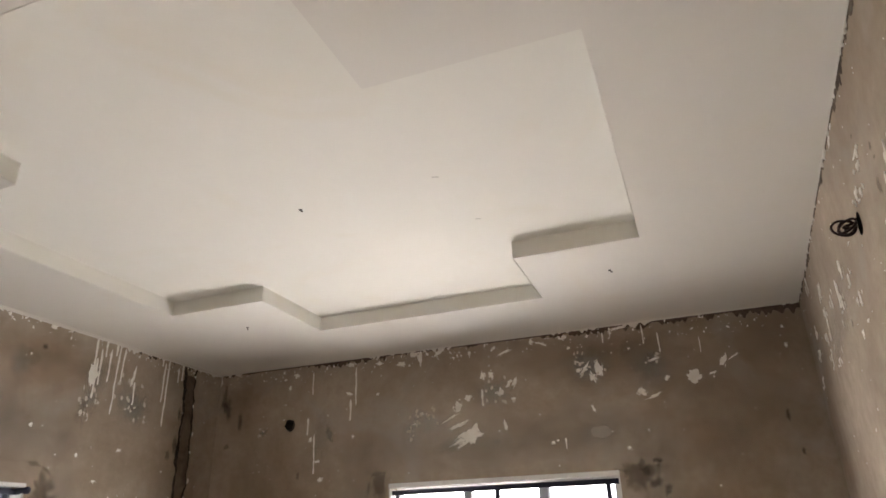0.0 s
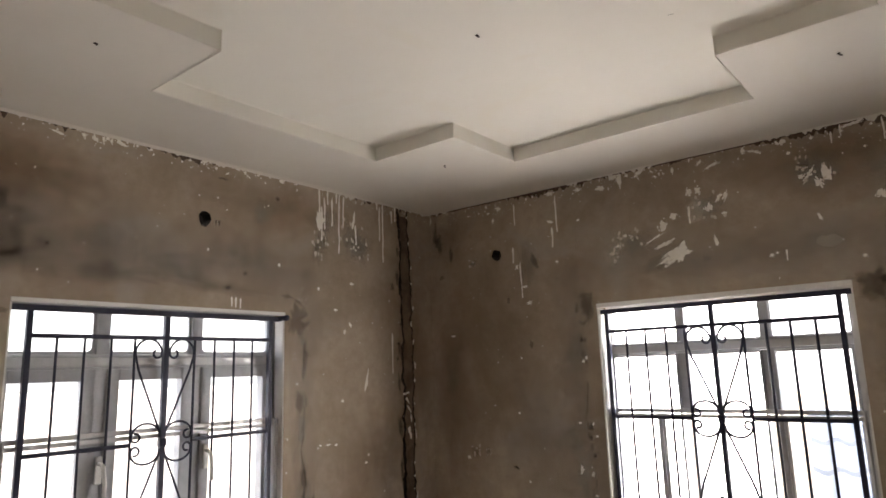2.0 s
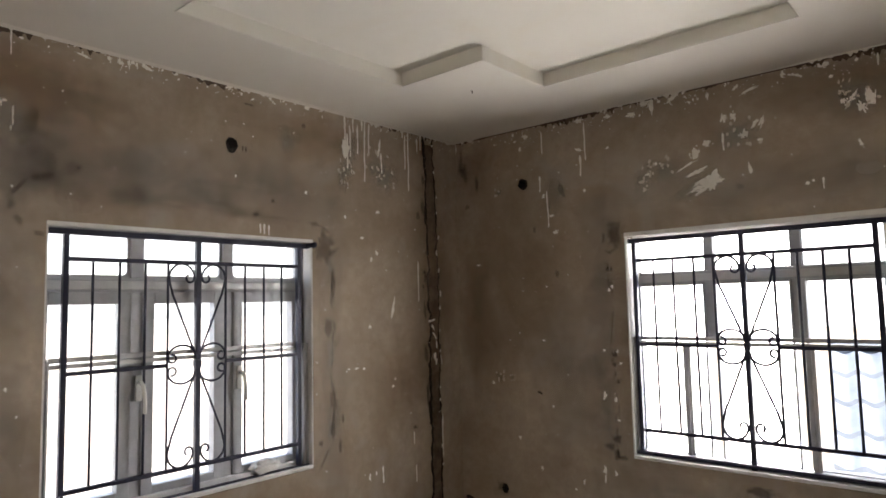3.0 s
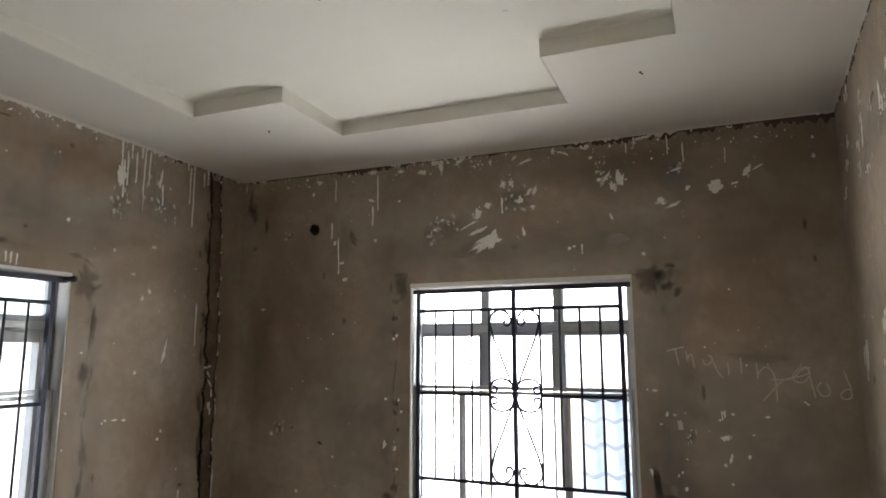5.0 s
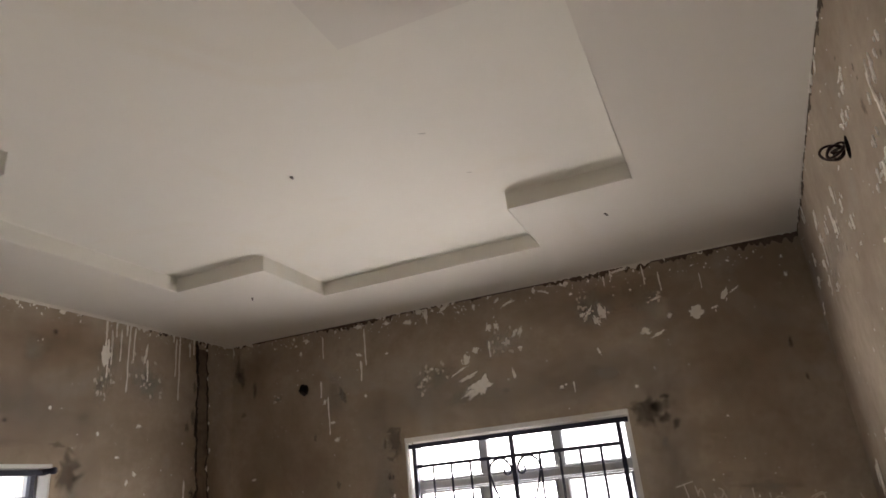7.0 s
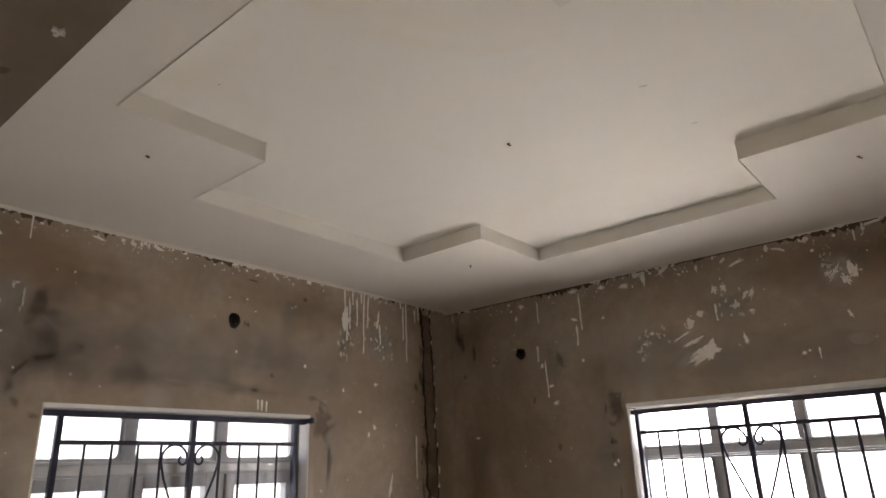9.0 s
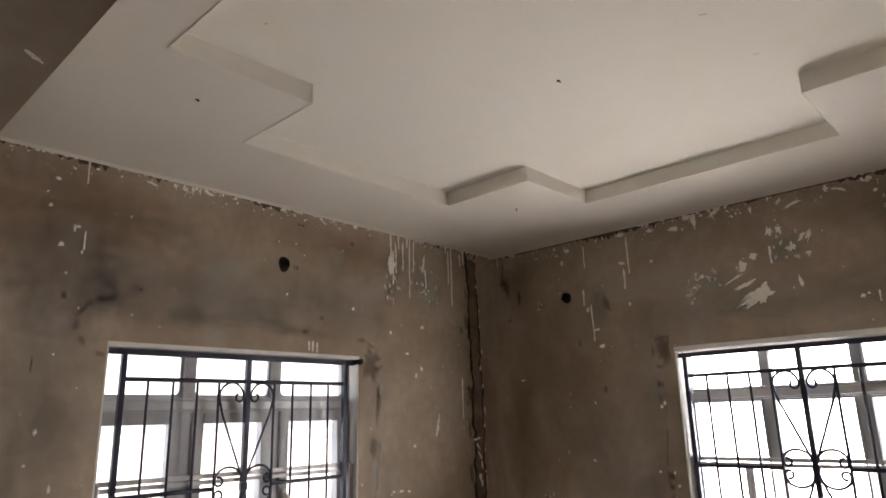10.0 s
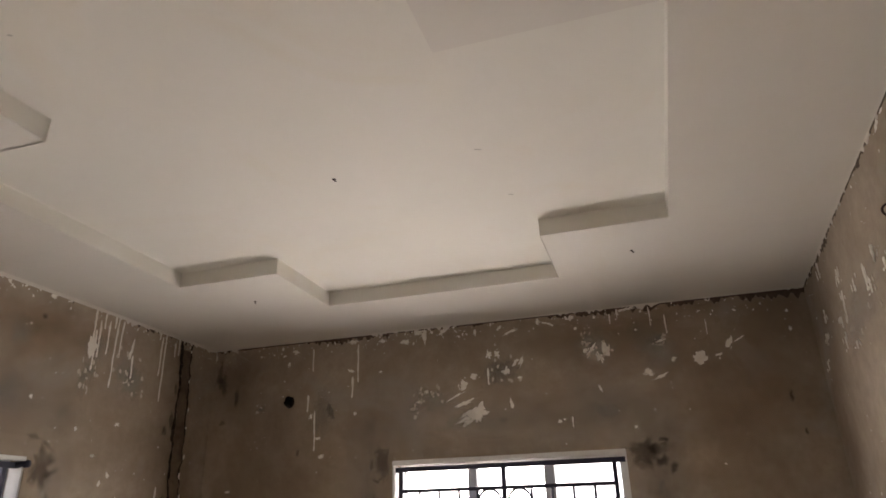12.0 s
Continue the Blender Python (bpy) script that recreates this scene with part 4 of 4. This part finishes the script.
blob(left, 2.744, 0.797, 0.017, 0.048, 0)
blob(left, 2.792, 0.808, 0.014, 0.024, 0)
drip(left, 3.363, 0.925, 0.021, 0.259, 0)
chip(left, 3.211, 1.853, 0.021, 0.035, 0)
chip(left, 3.215, 1.942, 0.032, 0.025, 0)
chip(left, 2.493, 1.242, 0.047, 0.147, 0)
chip(left, 2.482, 1.097, 0.035, 0.087, 0)
chip(left, 2.493, 1.859, 0.032, 0.154, 0)
chip(left, 2.460, 1.632, 0.047, 0.090, 0)
chip(left, 2.554, 1.145, 0.016, 0.053, 0)
chip(left, 2.534, 1.000, 0.020, 0.076, 0)
chip(left, 2.407, 1.036, 0.030, 0.029, 0)
chip(left, 3.116, 1.011, 0.045, 0.023, 0)
blob(left, 0.914, 2.034, 0.009, 0.011, 0)
blob(left, 0.886, 1.757, 0.011, 0.018, -10)
blob(left, 0.863, 1.647, 0.010, 0.008, 0)
blob(left, 0.952, 1.560, 0.011, 0.025, 0)
blob(left, 0.939, 1.500, 0.007, 0.010, 0)
blob(left, 0.981, 1.469, 0.011, 0.016, 0)
blob(left, 0.890, 1.521, 0.007, 0.008, 0)
blob(left, 1.019, 1.368, 0.008, 0.011, 0)
streak(left, 0.883, 1.238, 0.006, 0.042, 10)
blob(left, 0.864, 1.294, 0.007, 0.009, 0)
chip(left, 0.870, 1.454, 0.070, 0.059, 0)
chip(left, 0.901, 1.322, 0.009, 0.019, 0)
chip(left, 0.916, 1.330, 0.007, 0.024, 0)
chip(left, 0.847, 1.998, 0.008, 0.061, 0)
drip(right, 1.800, 2.812, 0.022, 0.011, 0)
blob(right, 1.936, 2.806, 0.030, 0.006, 0)
streak(right, 2.001, 2.799, 0.030, 0.019, 20)
chip(right, 1.769, 2.674, 0.021, 0.010, 0)
drip(right, 1.774, 2.629, 0.026, 0.022, 0)
blob(right, 1.805, 2.636, 0.030, 0.006, 0)
drip(right, 1.804, 2.607, 0.027, 0.019, 0)
chip(right, 1.650, 2.578, 0.022, 0.019, 10)
chip(right, 1.648, 2.548, 0.022, 0.010, 0)
chip(right, 1.677, 2.493, 0.031, 0.043, 10)
drip(right, 1.895, 2.576, 0.030, 0.028, 10)
drip(right, 1.839, 2.558, 0.028, 0.023, 0)
drip(right, 1.525, 2.495, 0.014, 0.042, 15)
drip(right, 1.575, 2.485, 0.019, 0.065, 10)
drip(right, 1.568, 2.428, 0.019, 0.067, 10)
chip(right, 1.442, 2.483, 0.016, 0.017, 10)
drip(right, 1.427, 2.510, 0.019, 0.022, 10)
drip(right, 1.453, 2.403, 0.016, 0.035, -5)
drip(right, 1.469, 2.382, 0.013, 0.026, 0)
drip(right, 1.500, 2.393, 0.014, 0.022, -20)
streak(right, 1.353, 2.479, 0.016, 0.021, 20)
streak(right, 1.330, 2.417, 0.015, 0.016, 20)
blob(right, 1.346, 2.374, 0.021, 0.019, 0)
chip(right, 1.313, 2.352, 0.010, 0.025, 15)
chip(right, 1.336, 2.382, 0.013, 0.006, 0)
drip(right, 1.692, 2.417, 0.022, 0.028, 8)
blob(right, 1.639, 2.365, 0.030, 0.013, 0)
drip(right, 1.689, 2.354, 0.030, 0.028, 0)
blob(right, 1.698, 2.337, 0.030, 0.022, 0)
drip(right, 1.629, 2.315, 0.024, 0.057, 5)
blob(right, 1.712, 2.303, 0.030, 0.021, 0)
drip(right, 1.758, 2.362, 0.024, 0.035, 5)
blob(right, 2.137, 2.545, 0.030, 0.009, 0)
drip(right, 2.362, 2.543, 0.030, 0.053, 5)
drip(right, 2.277, 2.483, 0.030, 0.036, 5)
drip(right, 2.197, 2.401, 0.030, 0.043, 12)
drip(right, 2.669, 2.539, 0.030, 0.048, 12)
drip(right, 2.512, 2.517, 0.030, 0.092, 8)
drip(right, 2.477, 2.466, 0.030, 0.028, 0)
drip(right, 2.864, 2.638, 0.030, 0.060, 10)
drip(right, 2.868, 2.546, 0.030, 0.052, 12)
drip(right, 2.877, 2.502, 0.030, 0.067, 8)
drip(right, 3.246, 2.583, 0.030, 0.057, 10)
drip(right, 2.976, 2.484, 0.030, 0.047, 10)
drip(right, 3.323, 2.498, 0.030, 0.053, 15)
drip(right, 2.992, 2.406, 0.030, 0.050, 15)
drip(right, 2.840, 2.363, 0.030, 0.029, 5)
drip(right, 3.153, 2.763, 0.030, 0.072, 5)
drip(right, 3.674, 2.440, 0.030, 0.089, 15)
drip(right, 3.425, 2.403, 0.030, 0.041, 15)
streak(right, 3.751, 2.561, 0.030, 0.043, 25)
blob(right, 2.293, 2.327, 0.030, 0.021, 0)
blob(right, 2.183, 2.333, 0.030, 0.009, 0)
blob(right, 1.901, 2.256, 0.023, 0.008, 0)
blob(right, 2.230, 2.027, 0.030, 0.008, 0)
drip(right, 1.642, 2.251, 0.030, 0.025, 10)
chip(right, 1.732, 2.135, 0.022, 0.028, 8)
blob(right, 1.680, 2.109, 0.016, 0.007, 0)
chip(right, 1.789, 2.020, 0.023, 0.010, 0)
chip(right, 1.728, 1.994, 0.030, 0.022, 0)
chip(right, 1.704, 1.981, 0.025, 0.008, 0)
chip(right, 2.366, 2.016, 0.071, 0.006, 10)
blob(right, 2.009, 1.923, 0.024, 0.007, 0)
blob(right, 2.031, 1.863, 0.024, 0.010, 0)
drip(right, 2.805, 1.829, 0.030, 0.076, 8)
streak(right, 2.513, 1.864, 0.030, 0.006, 45)
drip(right, 3.616, 1.733, 0.030, 0.079, 8)
drip(right, 3.710, 1.627, 0.030, 0.080, 10)
drip(right, 3.249, 1.744, 0.030, 0.057, -5)
drip(right, 3.306, 1.682, 0.030, 0.138, 5)
drip(right, 2.411, 1.721, 0.030, 0.095, 10)
drip(right, 2.262, 1.760, 0.030, 0.058, 0)
drip(right, 2.288, 1.716, 0.030, 0.120, 8)
drip(right, 2.235, 1.689, 0.030, 0.088, 10)
drip(right, 2.112, 1.713, 0.030, 0.123, 8)
drip(right, 2.010, 1.753, 0.023, 0.089, 10)
drip(right, 1.883, 1.825, 0.020, 0.046, 5)
smudge(right, 2.676, 2.445, 0.759, 0.167, 10)
smudge(right, 2.637, 1.666, 0.544, 0.161, 5)
chip(right, 3.167, 1.624, 0.064, 0.045, 5)
chip(right, 1.971, 1.816, 0.017, 0.010, 0)

# repairs of darker cement round the windows
stain("cement_patch", back, -1.475, 2.1, 0.12, 0.2, 0, 1.5, DIRT, 0.0009)
stain("cement_patch", back, -0.12, 2.09, 0.2, 0.16, 0, 2.5, DIRT, 0.0009)
stain("cement_patch", left, 2.43, 2.06, 0.15, 0.24, 0, 3.5, DIRT, 0.0009)
stain("soft_smudge", left, 1.13, 2.25, 0.34, 0.2, 0, 4.5, SMOKE, 0.0009)
stain("soft_smudge", left, 1.48, 2.22, 0.4, 0.12, -2, 10.5, SMOKE, 0.0009)
stain("soft_smudge", left, 1.95, 2.2, 0.5, 0.08, -3, 11.5, SMOKE, 0.0009)
stain("cement_patch", back, -0.14, 0.83, 0.13, 0.22, 0, 12.5, STAIN, 0.0011)
stain("cement_patch", back, -0.135, 1.1, 0.05, 0.2, 8, 13.5, DIRT, 0.0009)
stain("cement_patch", back, -0.8, 0.83, 0.16, 0.06, 0, 14.5, DIRT, 0.0009)
stain("cement_patch", back, -0.14, 0.93, 0.2, 0.24, 0, 5.5, DIRT, 0.0009)
stain("filler_haze", back, 0.33, 1.7, 0.36, 0.07, -4, 6.5, HAZE, 0.0004)
tone_band(left, 2.47, 1.5, 0.3, 1.3, 21)
# the GREY bands darken the west wall as weaker light would
tone_band(left, 0.9, 1.55, 0.5, 1.5, 33, GREY)
tone_band(left, 1.6, 2.32, 1.8, 0.5, 45, GREY)
tone_band(back, -1.56, 1.5, 0.34, 1.4, 57)
tone_band(back, -0.06, 1.5, 0.32, 1.3, 69)
tone_band(back, -0.8, 2.28, 1.5, 0.36, 81)
tone_band(back, -0.8, 0.76, 1.4, 0.26, 93)
# brown plaster; those at the west wall's upper left paint light falloff
for wall, u, v, w, h, seed in ((back, 0.36, 2.2, 1.0, 1.4, 3.0), (back, -0.2, 2.68, 1.2, 0.36, 15.0), (back, -2.4, 2.64, 0.36, 0.42, 23.0),
                               (back, -2.45, 1.7, 0.36, 1.3, 31.0), (left, 3.35, 1.9, 0.44, 1.6, 37.0), (left, 3.0, 1.3, 0.6, 0.9, 43.0),
                               (left, 0.75, 2.5, 1.3, 0.75, 67.0), (left, 1.0, 2.62, 1.0, 0.4, 47.0), (left, 2.3, 2.66, 1.1, 0.34, 53.0)):
    stain("brown_bloom", wall, u, v, w, h, 0, seed, EARTH, 0.00012 + 0.00001 * (seed % 7))
# pale patches that paint the brighter light low on the north wall
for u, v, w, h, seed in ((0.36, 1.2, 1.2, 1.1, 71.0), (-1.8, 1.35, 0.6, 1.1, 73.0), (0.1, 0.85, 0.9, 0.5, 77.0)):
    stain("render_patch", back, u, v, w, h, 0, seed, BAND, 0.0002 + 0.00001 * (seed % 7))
drip(left, 2.605, 2.61, 0.02, 0.2, 0)
drip(left, 2.625, 2.66, 0.014, 0.16, 0)
smudge(left, 2.88, 2.5, 0.2, 0.13, 0)
smudge(left, 2.6, 2.5, 0.1, 0.16, 0)
smudge(back, -0.29, 2.62, 0.16, 0.1, 0)
smudge(back, -0.8, 2.55, 0.2, 0.14, 0)
smudge(back, -1.2, 2.44, 0.14, 0.1, 0)
rnd = random.Random(12)
chip(back, -2.56, 2.66, 0.05, 0.2, 0)
chip(back, -2.53, 2.6, 0.06, 0.12, 10)
for k in range(16):
    z = 0.75 + 1.95 * k / 16 + rnd.uniform(-0.04, 0.04)
    blob(left, chase_edge(z, 1) + rnd.uniform(0.004, 0.022), z, rnd.uniform(0.008, 0.016), rnd.uniform(0.012, 0.04), rnd.uniform(-15, 15))
for k in range(9):
    z = 0.9 + 1.8 * k / 9 + rnd.uniform(-0.06, 0.06)
    chip(left, chase_edge(z, 0) + rnd.uniform(-0.04, 0.0), z, rnd.uniform(0.02, 0.04), rnd.uniform(0.06, 0.14), rnd.uniform(-10, 10))
streak(near, -0.455, 0.26, 0.022, 0.005, 130)
blob(near, -0.258, 0.263, 0.009, 0.006, 20)
chip(near, -0.329, 0.254, 0.012, 0.008, 0)
for u, v, w, h in ((-0.443, 2.239, 0.03, 0.01), (-1.398, 1.018, 0.02, 0.01), (-0.477, 1.898, 0.03, 0.01)):
    stain("ceiling_scuff", ceiling, u, v, w, h, 20, 7 * u, SCUFF, 0.0006)
trail("patch_rim", left, ((1.12, 2.265), (1.03, 2.25), (0.985, 2.19), (0.985, 2.11), (1.03, 2.05), (1.095, 2.03)), 0.034, 41)
trail("patch_rim", left, ((2.35, 2.19), (2.43, 2.175), (2.49, 2.13), (2.53, 2.06), (2.47, 2.03), (2.44, 2.01)), 0.026, 42)
trail("patch_rim", left, ((2.5, 2.0), (2.48, 1.8), (2.5, 1.6), (2.475, 1.4), (2.5, 1.2), (2.47, 1.0), (2.42, 0.93)), 0.022, 43)
trail("patch_rim", back, ((-1.43, 2.165), (-1.5, 2.17), (-1.545, 2.12), (-1.55, 2.03), (-1.5, 2.0), (-1.47, 2.03)), 0.022, 45)
trail("patch_rim", back, ((-1.53, 1.95), (-1.5, 1.7), (-1.52, 1.5), (-1.5, 1.2), (-1.52, 1.0), (-1.5, 0.88)), 0.016, 46)
for u, v, w, h, turn in ((3.262, 1.64, 0.02, 0.012, 0), (3.29, 1.645, 0.022, 0.01, 20), (3.285, 1.6, 0.01, 0.04, 30), (3.3, 1.545, 0.01, 0.05, 35),
                         (3.3, 1.42, 0.02, 0.045, 5), (3.31, 1.38, 0.012, 0.03, -10), (3.315, 1.49, 0.008, 0.05, 5)):
    mark("filler_streak", left, [patch_ring(left, u, v, w, h, turn, seed_of(), 20, 0.8)], SPLASH, 0.009)
for wall, u, v, w, h, turn, seed in ((back, -1.17, 2.4, 0.32, 0.17, 15, 1.0), (back, -0.82, 2.52, 0.34, 0.2, 10, 2.0), (back, -0.3, 2.6, 0.3, 0.22, 0, 3.0),
                                     (back, 0.0, 2.58, 0.28, 0.32, 0, 4.0), (back, -1.85, 2.38, 0.2, 0.36, 0, 5.0), (left, 2.62, 2.6, 0.2, 0.36, 0, 6.0),
                                     (left, 2.88, 2.5, 0.34, 0.26, 0, 7.0), (left, 0.95, 2.5, 0.24, 0.24, 0, 8.0), (left, 2.2, 2.6, 0.16, 0.16, 0, 9.0)):
    stain("filler_haze", wall, u, v, w, h, turn, seed, HAZE, 0.0005 + 0.00002 * seed)
joint_bits(back, LEFT + 0.1, RIGHT - 0.1, 0.075, 150, 51)
joint_bits(left, NEAR + 0.4, BACK - 0.2, 0.05, 80, 52)
specks(back, LEFT + 0.05, RIGHT - 0.02, 0.8, 260, 5)
specks(back, LEFT + 0.05, RIGHT - 0.02, 2.72, 260, 15)
specks(left, NEAR + 0.5, BACK - 0.05, 2.74, 170, 16)
specks(left, NEAR + 0.1, BACK - 0.05, 0.8, 220, 6)
specks(right, 1.2, BACK - 0.05, 0.9, 120, 7)


# ---------------------------------------------------------------- chalk handwriting
def stroke(letter, *uv):
    """A chalk line through points given in centimetres right of and below the first letter's top."""
    chalk_line("chalk_" + letter, back, [on_wall(back, -0.025 + uv[i] / 100, 1.743 - uv[i + 1] / 100, 0.0006) for i in range(0, len(uv), 2)], CHALK, (0, 1, 0))


def chalk_line(name, wall, pts, mat, across):
    fine_pts = []
    for i in range(len(pts) - 1):
        p0, p1, p2, p3 = pts[max(i - 1, 0)], pts[i], pts[i + 1], pts[min(i + 2, len(pts) - 1)]
        for k in range(6):
            t = k / 6
            fine_pts.append(0.5 * (2 * p1 + (p2 - p0) * t + (2 * p0 - 5 * p1 + 4 * p2 - p3) * t * t + (3 * p1 - p0 - 3 * p2 + p3) * t ** 3))
    fine_pts.append(pts[-1])
    bm = bmesh.new()
    tube(bm, fine_pts, 0.003, across, 6, 0.25)
    part(name, bm, mat, wall)


stroke("T", -3.5, 1.2, 4.2, -0.7)
stroke("T", 0.0, 0.0, 0.7, 3.7, 1.4, 7.9)
stroke("h", 4.7, 1.2, 5.2, 4.0, 5.4, 5.9)
stroke("h", 5.4, 4.7, 6.8, 2.7, 7.8, 4.9, 8.3, 9.4)
stroke("a", 12.0, 5.2, 13.2, 7.7, 15.3, 6.7, 16.0, 4.2, 14.2, 3.0)
stroke("a", 16.0, 4.2, 17.9, 9.9, 20.5, 13.8)
stroke("n", 22.7, 6.7, 22.9, 9.4, 22.9, 12.3)
stroke("n", 28.3, 4.2, 28.3, 8.2, 28.3, 11.6)
stroke("k", 34.7, 6.7, 34.9, 10.1, 34.9, 13.6)
stroke("k", 35.2, 11.6, 37.8, 8.6, 40.6, 9.9, 42.0, 14.1, 42.2, 23.5)
stroke("tail", 36.6, 23.5, 44.8, 14.6, 51.9, 12.6, 55.7, 11.1)
stroke("tail", 40.1, 14.1, 48.4, 13.6, 52.4, 9.9, 56.6, 8.6)
stroke("g", 55.2, 8.2, 50.7, 9.9, 49.1, 13.6, 52.4, 15.3, 55.7, 12.1, 55.2, 8.4, 56.2, 14.8, 57.3, 21.7)
stroke("o", 60.2, 14.8, 58.3, 17.3, 59.7, 20.5, 62.3, 20.7, 63.0, 18.0, 61.8, 15.3)
stroke("d", 68.9, 9.9, 70.1, 14.1, 71.0, 17.5, 68.9, 18.0, 67.0, 20.3, 68.4, 22.0, 71.0, 21.2, 71.0, 18.0)

chalk_line("charcoal_line", right, [on_wall(right, u, v, 0.0006) for u, v in ((2.76, 1.41), (2.57, 1.472), (2.525, 1.463), (2.49, 1.39))], DARK_LINE, (1, 0, 0))

# ---------------------------------------------------------------- outside
structure("lower_storey", (LEFT - THICK, RIGHT + THICK, -1.8, BACK + THICK, -3.2, -0.201), RENDER_WALL, "rendered lower storey of the building", "wall")
structure("roof_slab", (LEFT - THICK - 0.3, RIGHT + THICK + 0.3, -2.1, BACK + THICK + 0.3, 3.101, 3.25), SCREED, "flat concrete roof slab", "roof")
ground = structure("ground", (-400, 400, -400, 400, -3.4, -3.2), SAND, "pale sandy ground outside the building", "ground")


def neighbour():
    house = empty("neighbour_house", "cream rendered bungalow with a blue step-tile roof", "house", pose(-1.1, 6.6, -3.2, 0, 0, 9))
    boxed("wall", RENDER_WALL, house, (0.35, 7.6, 0.5, 3.8, 0, 3.15))
    deep, rise, rows = 0.42, 0.24, 5
    for r in range(rows):
        bm = bmesh.new()
        n = 400
        grid = []
        for i in range(n + 1):
            x = 8.0 * i / n
            wave = 0.022 * math.cos(2 * math.pi * x / 0.24)
            grid.append([bm.verts.new((x, y, z + wave)) for y, z in ((r * deep, 3.18 + r * rise - 0.05), (r * deep, 3.18 + r * rise), ((r + 1) * deep + 0.02, 3.18 + (r + 1) * rise - 0.04))])
        for p, q in zip(grid, grid[1:]):
            for k in (0, 1):
                bm.faces.new((p[k], q[k], q[k + 1], p[k + 1]))
        part("tile_course", bm, TILE, house, smooth=False)
    bm = bmesh.new()
    top = 3.18 + rows * rise - 0.02
    for x0, x1 in ((0.0, 8.0),):
        bm.faces.new([bm.verts.new(q) for q in ((x0, rows * deep, top), (x1, rows * deep, top), (x1, 2 * rows * deep, 3.1), (x0, 2 * rows * deep, 3.1))])
    part("back_slope", bm, TILE, house)
    bm = bmesh.new()
    tube(bm, [(-0.02, rows * deep, top + 0.01), (4.0, rows * deep, top + 0.01), (8.02, rows * deep, top + 0.01)], 0.07, (0, 0, 1), 10)
    part("ridge_cap", bm, TILE, house)
    boxed("verge_board", RENDER_WALL, house, (-0.03, -0.004, 0.0, rows * deep, 3.0, 3.14))


neighbour()

HAZE_SKY = bpy.data.materials.new("bright_hazy_sky")
HAZE_SKY.use_nodes = True
glow = HAZE_SKY.node_tree.nodes.new("ShaderNodeEmission")
glow.inputs["Color"].default_value = (0.95, 0.97, 1.0, 1)
glow.inputs["Strength"].default_value = 1.6
HAZE_SKY.node_tree.links.new(glow.outputs[0], HAZE_SKY.node_tree.nodes["Material Output"].inputs["Surface"])
tagged(boxed("backdrop", HAZE_SKY, None, (-150, 150, 120, 121, -3.2, 90)), "bright white hazy sky in the distance", "sky", kind="structure")
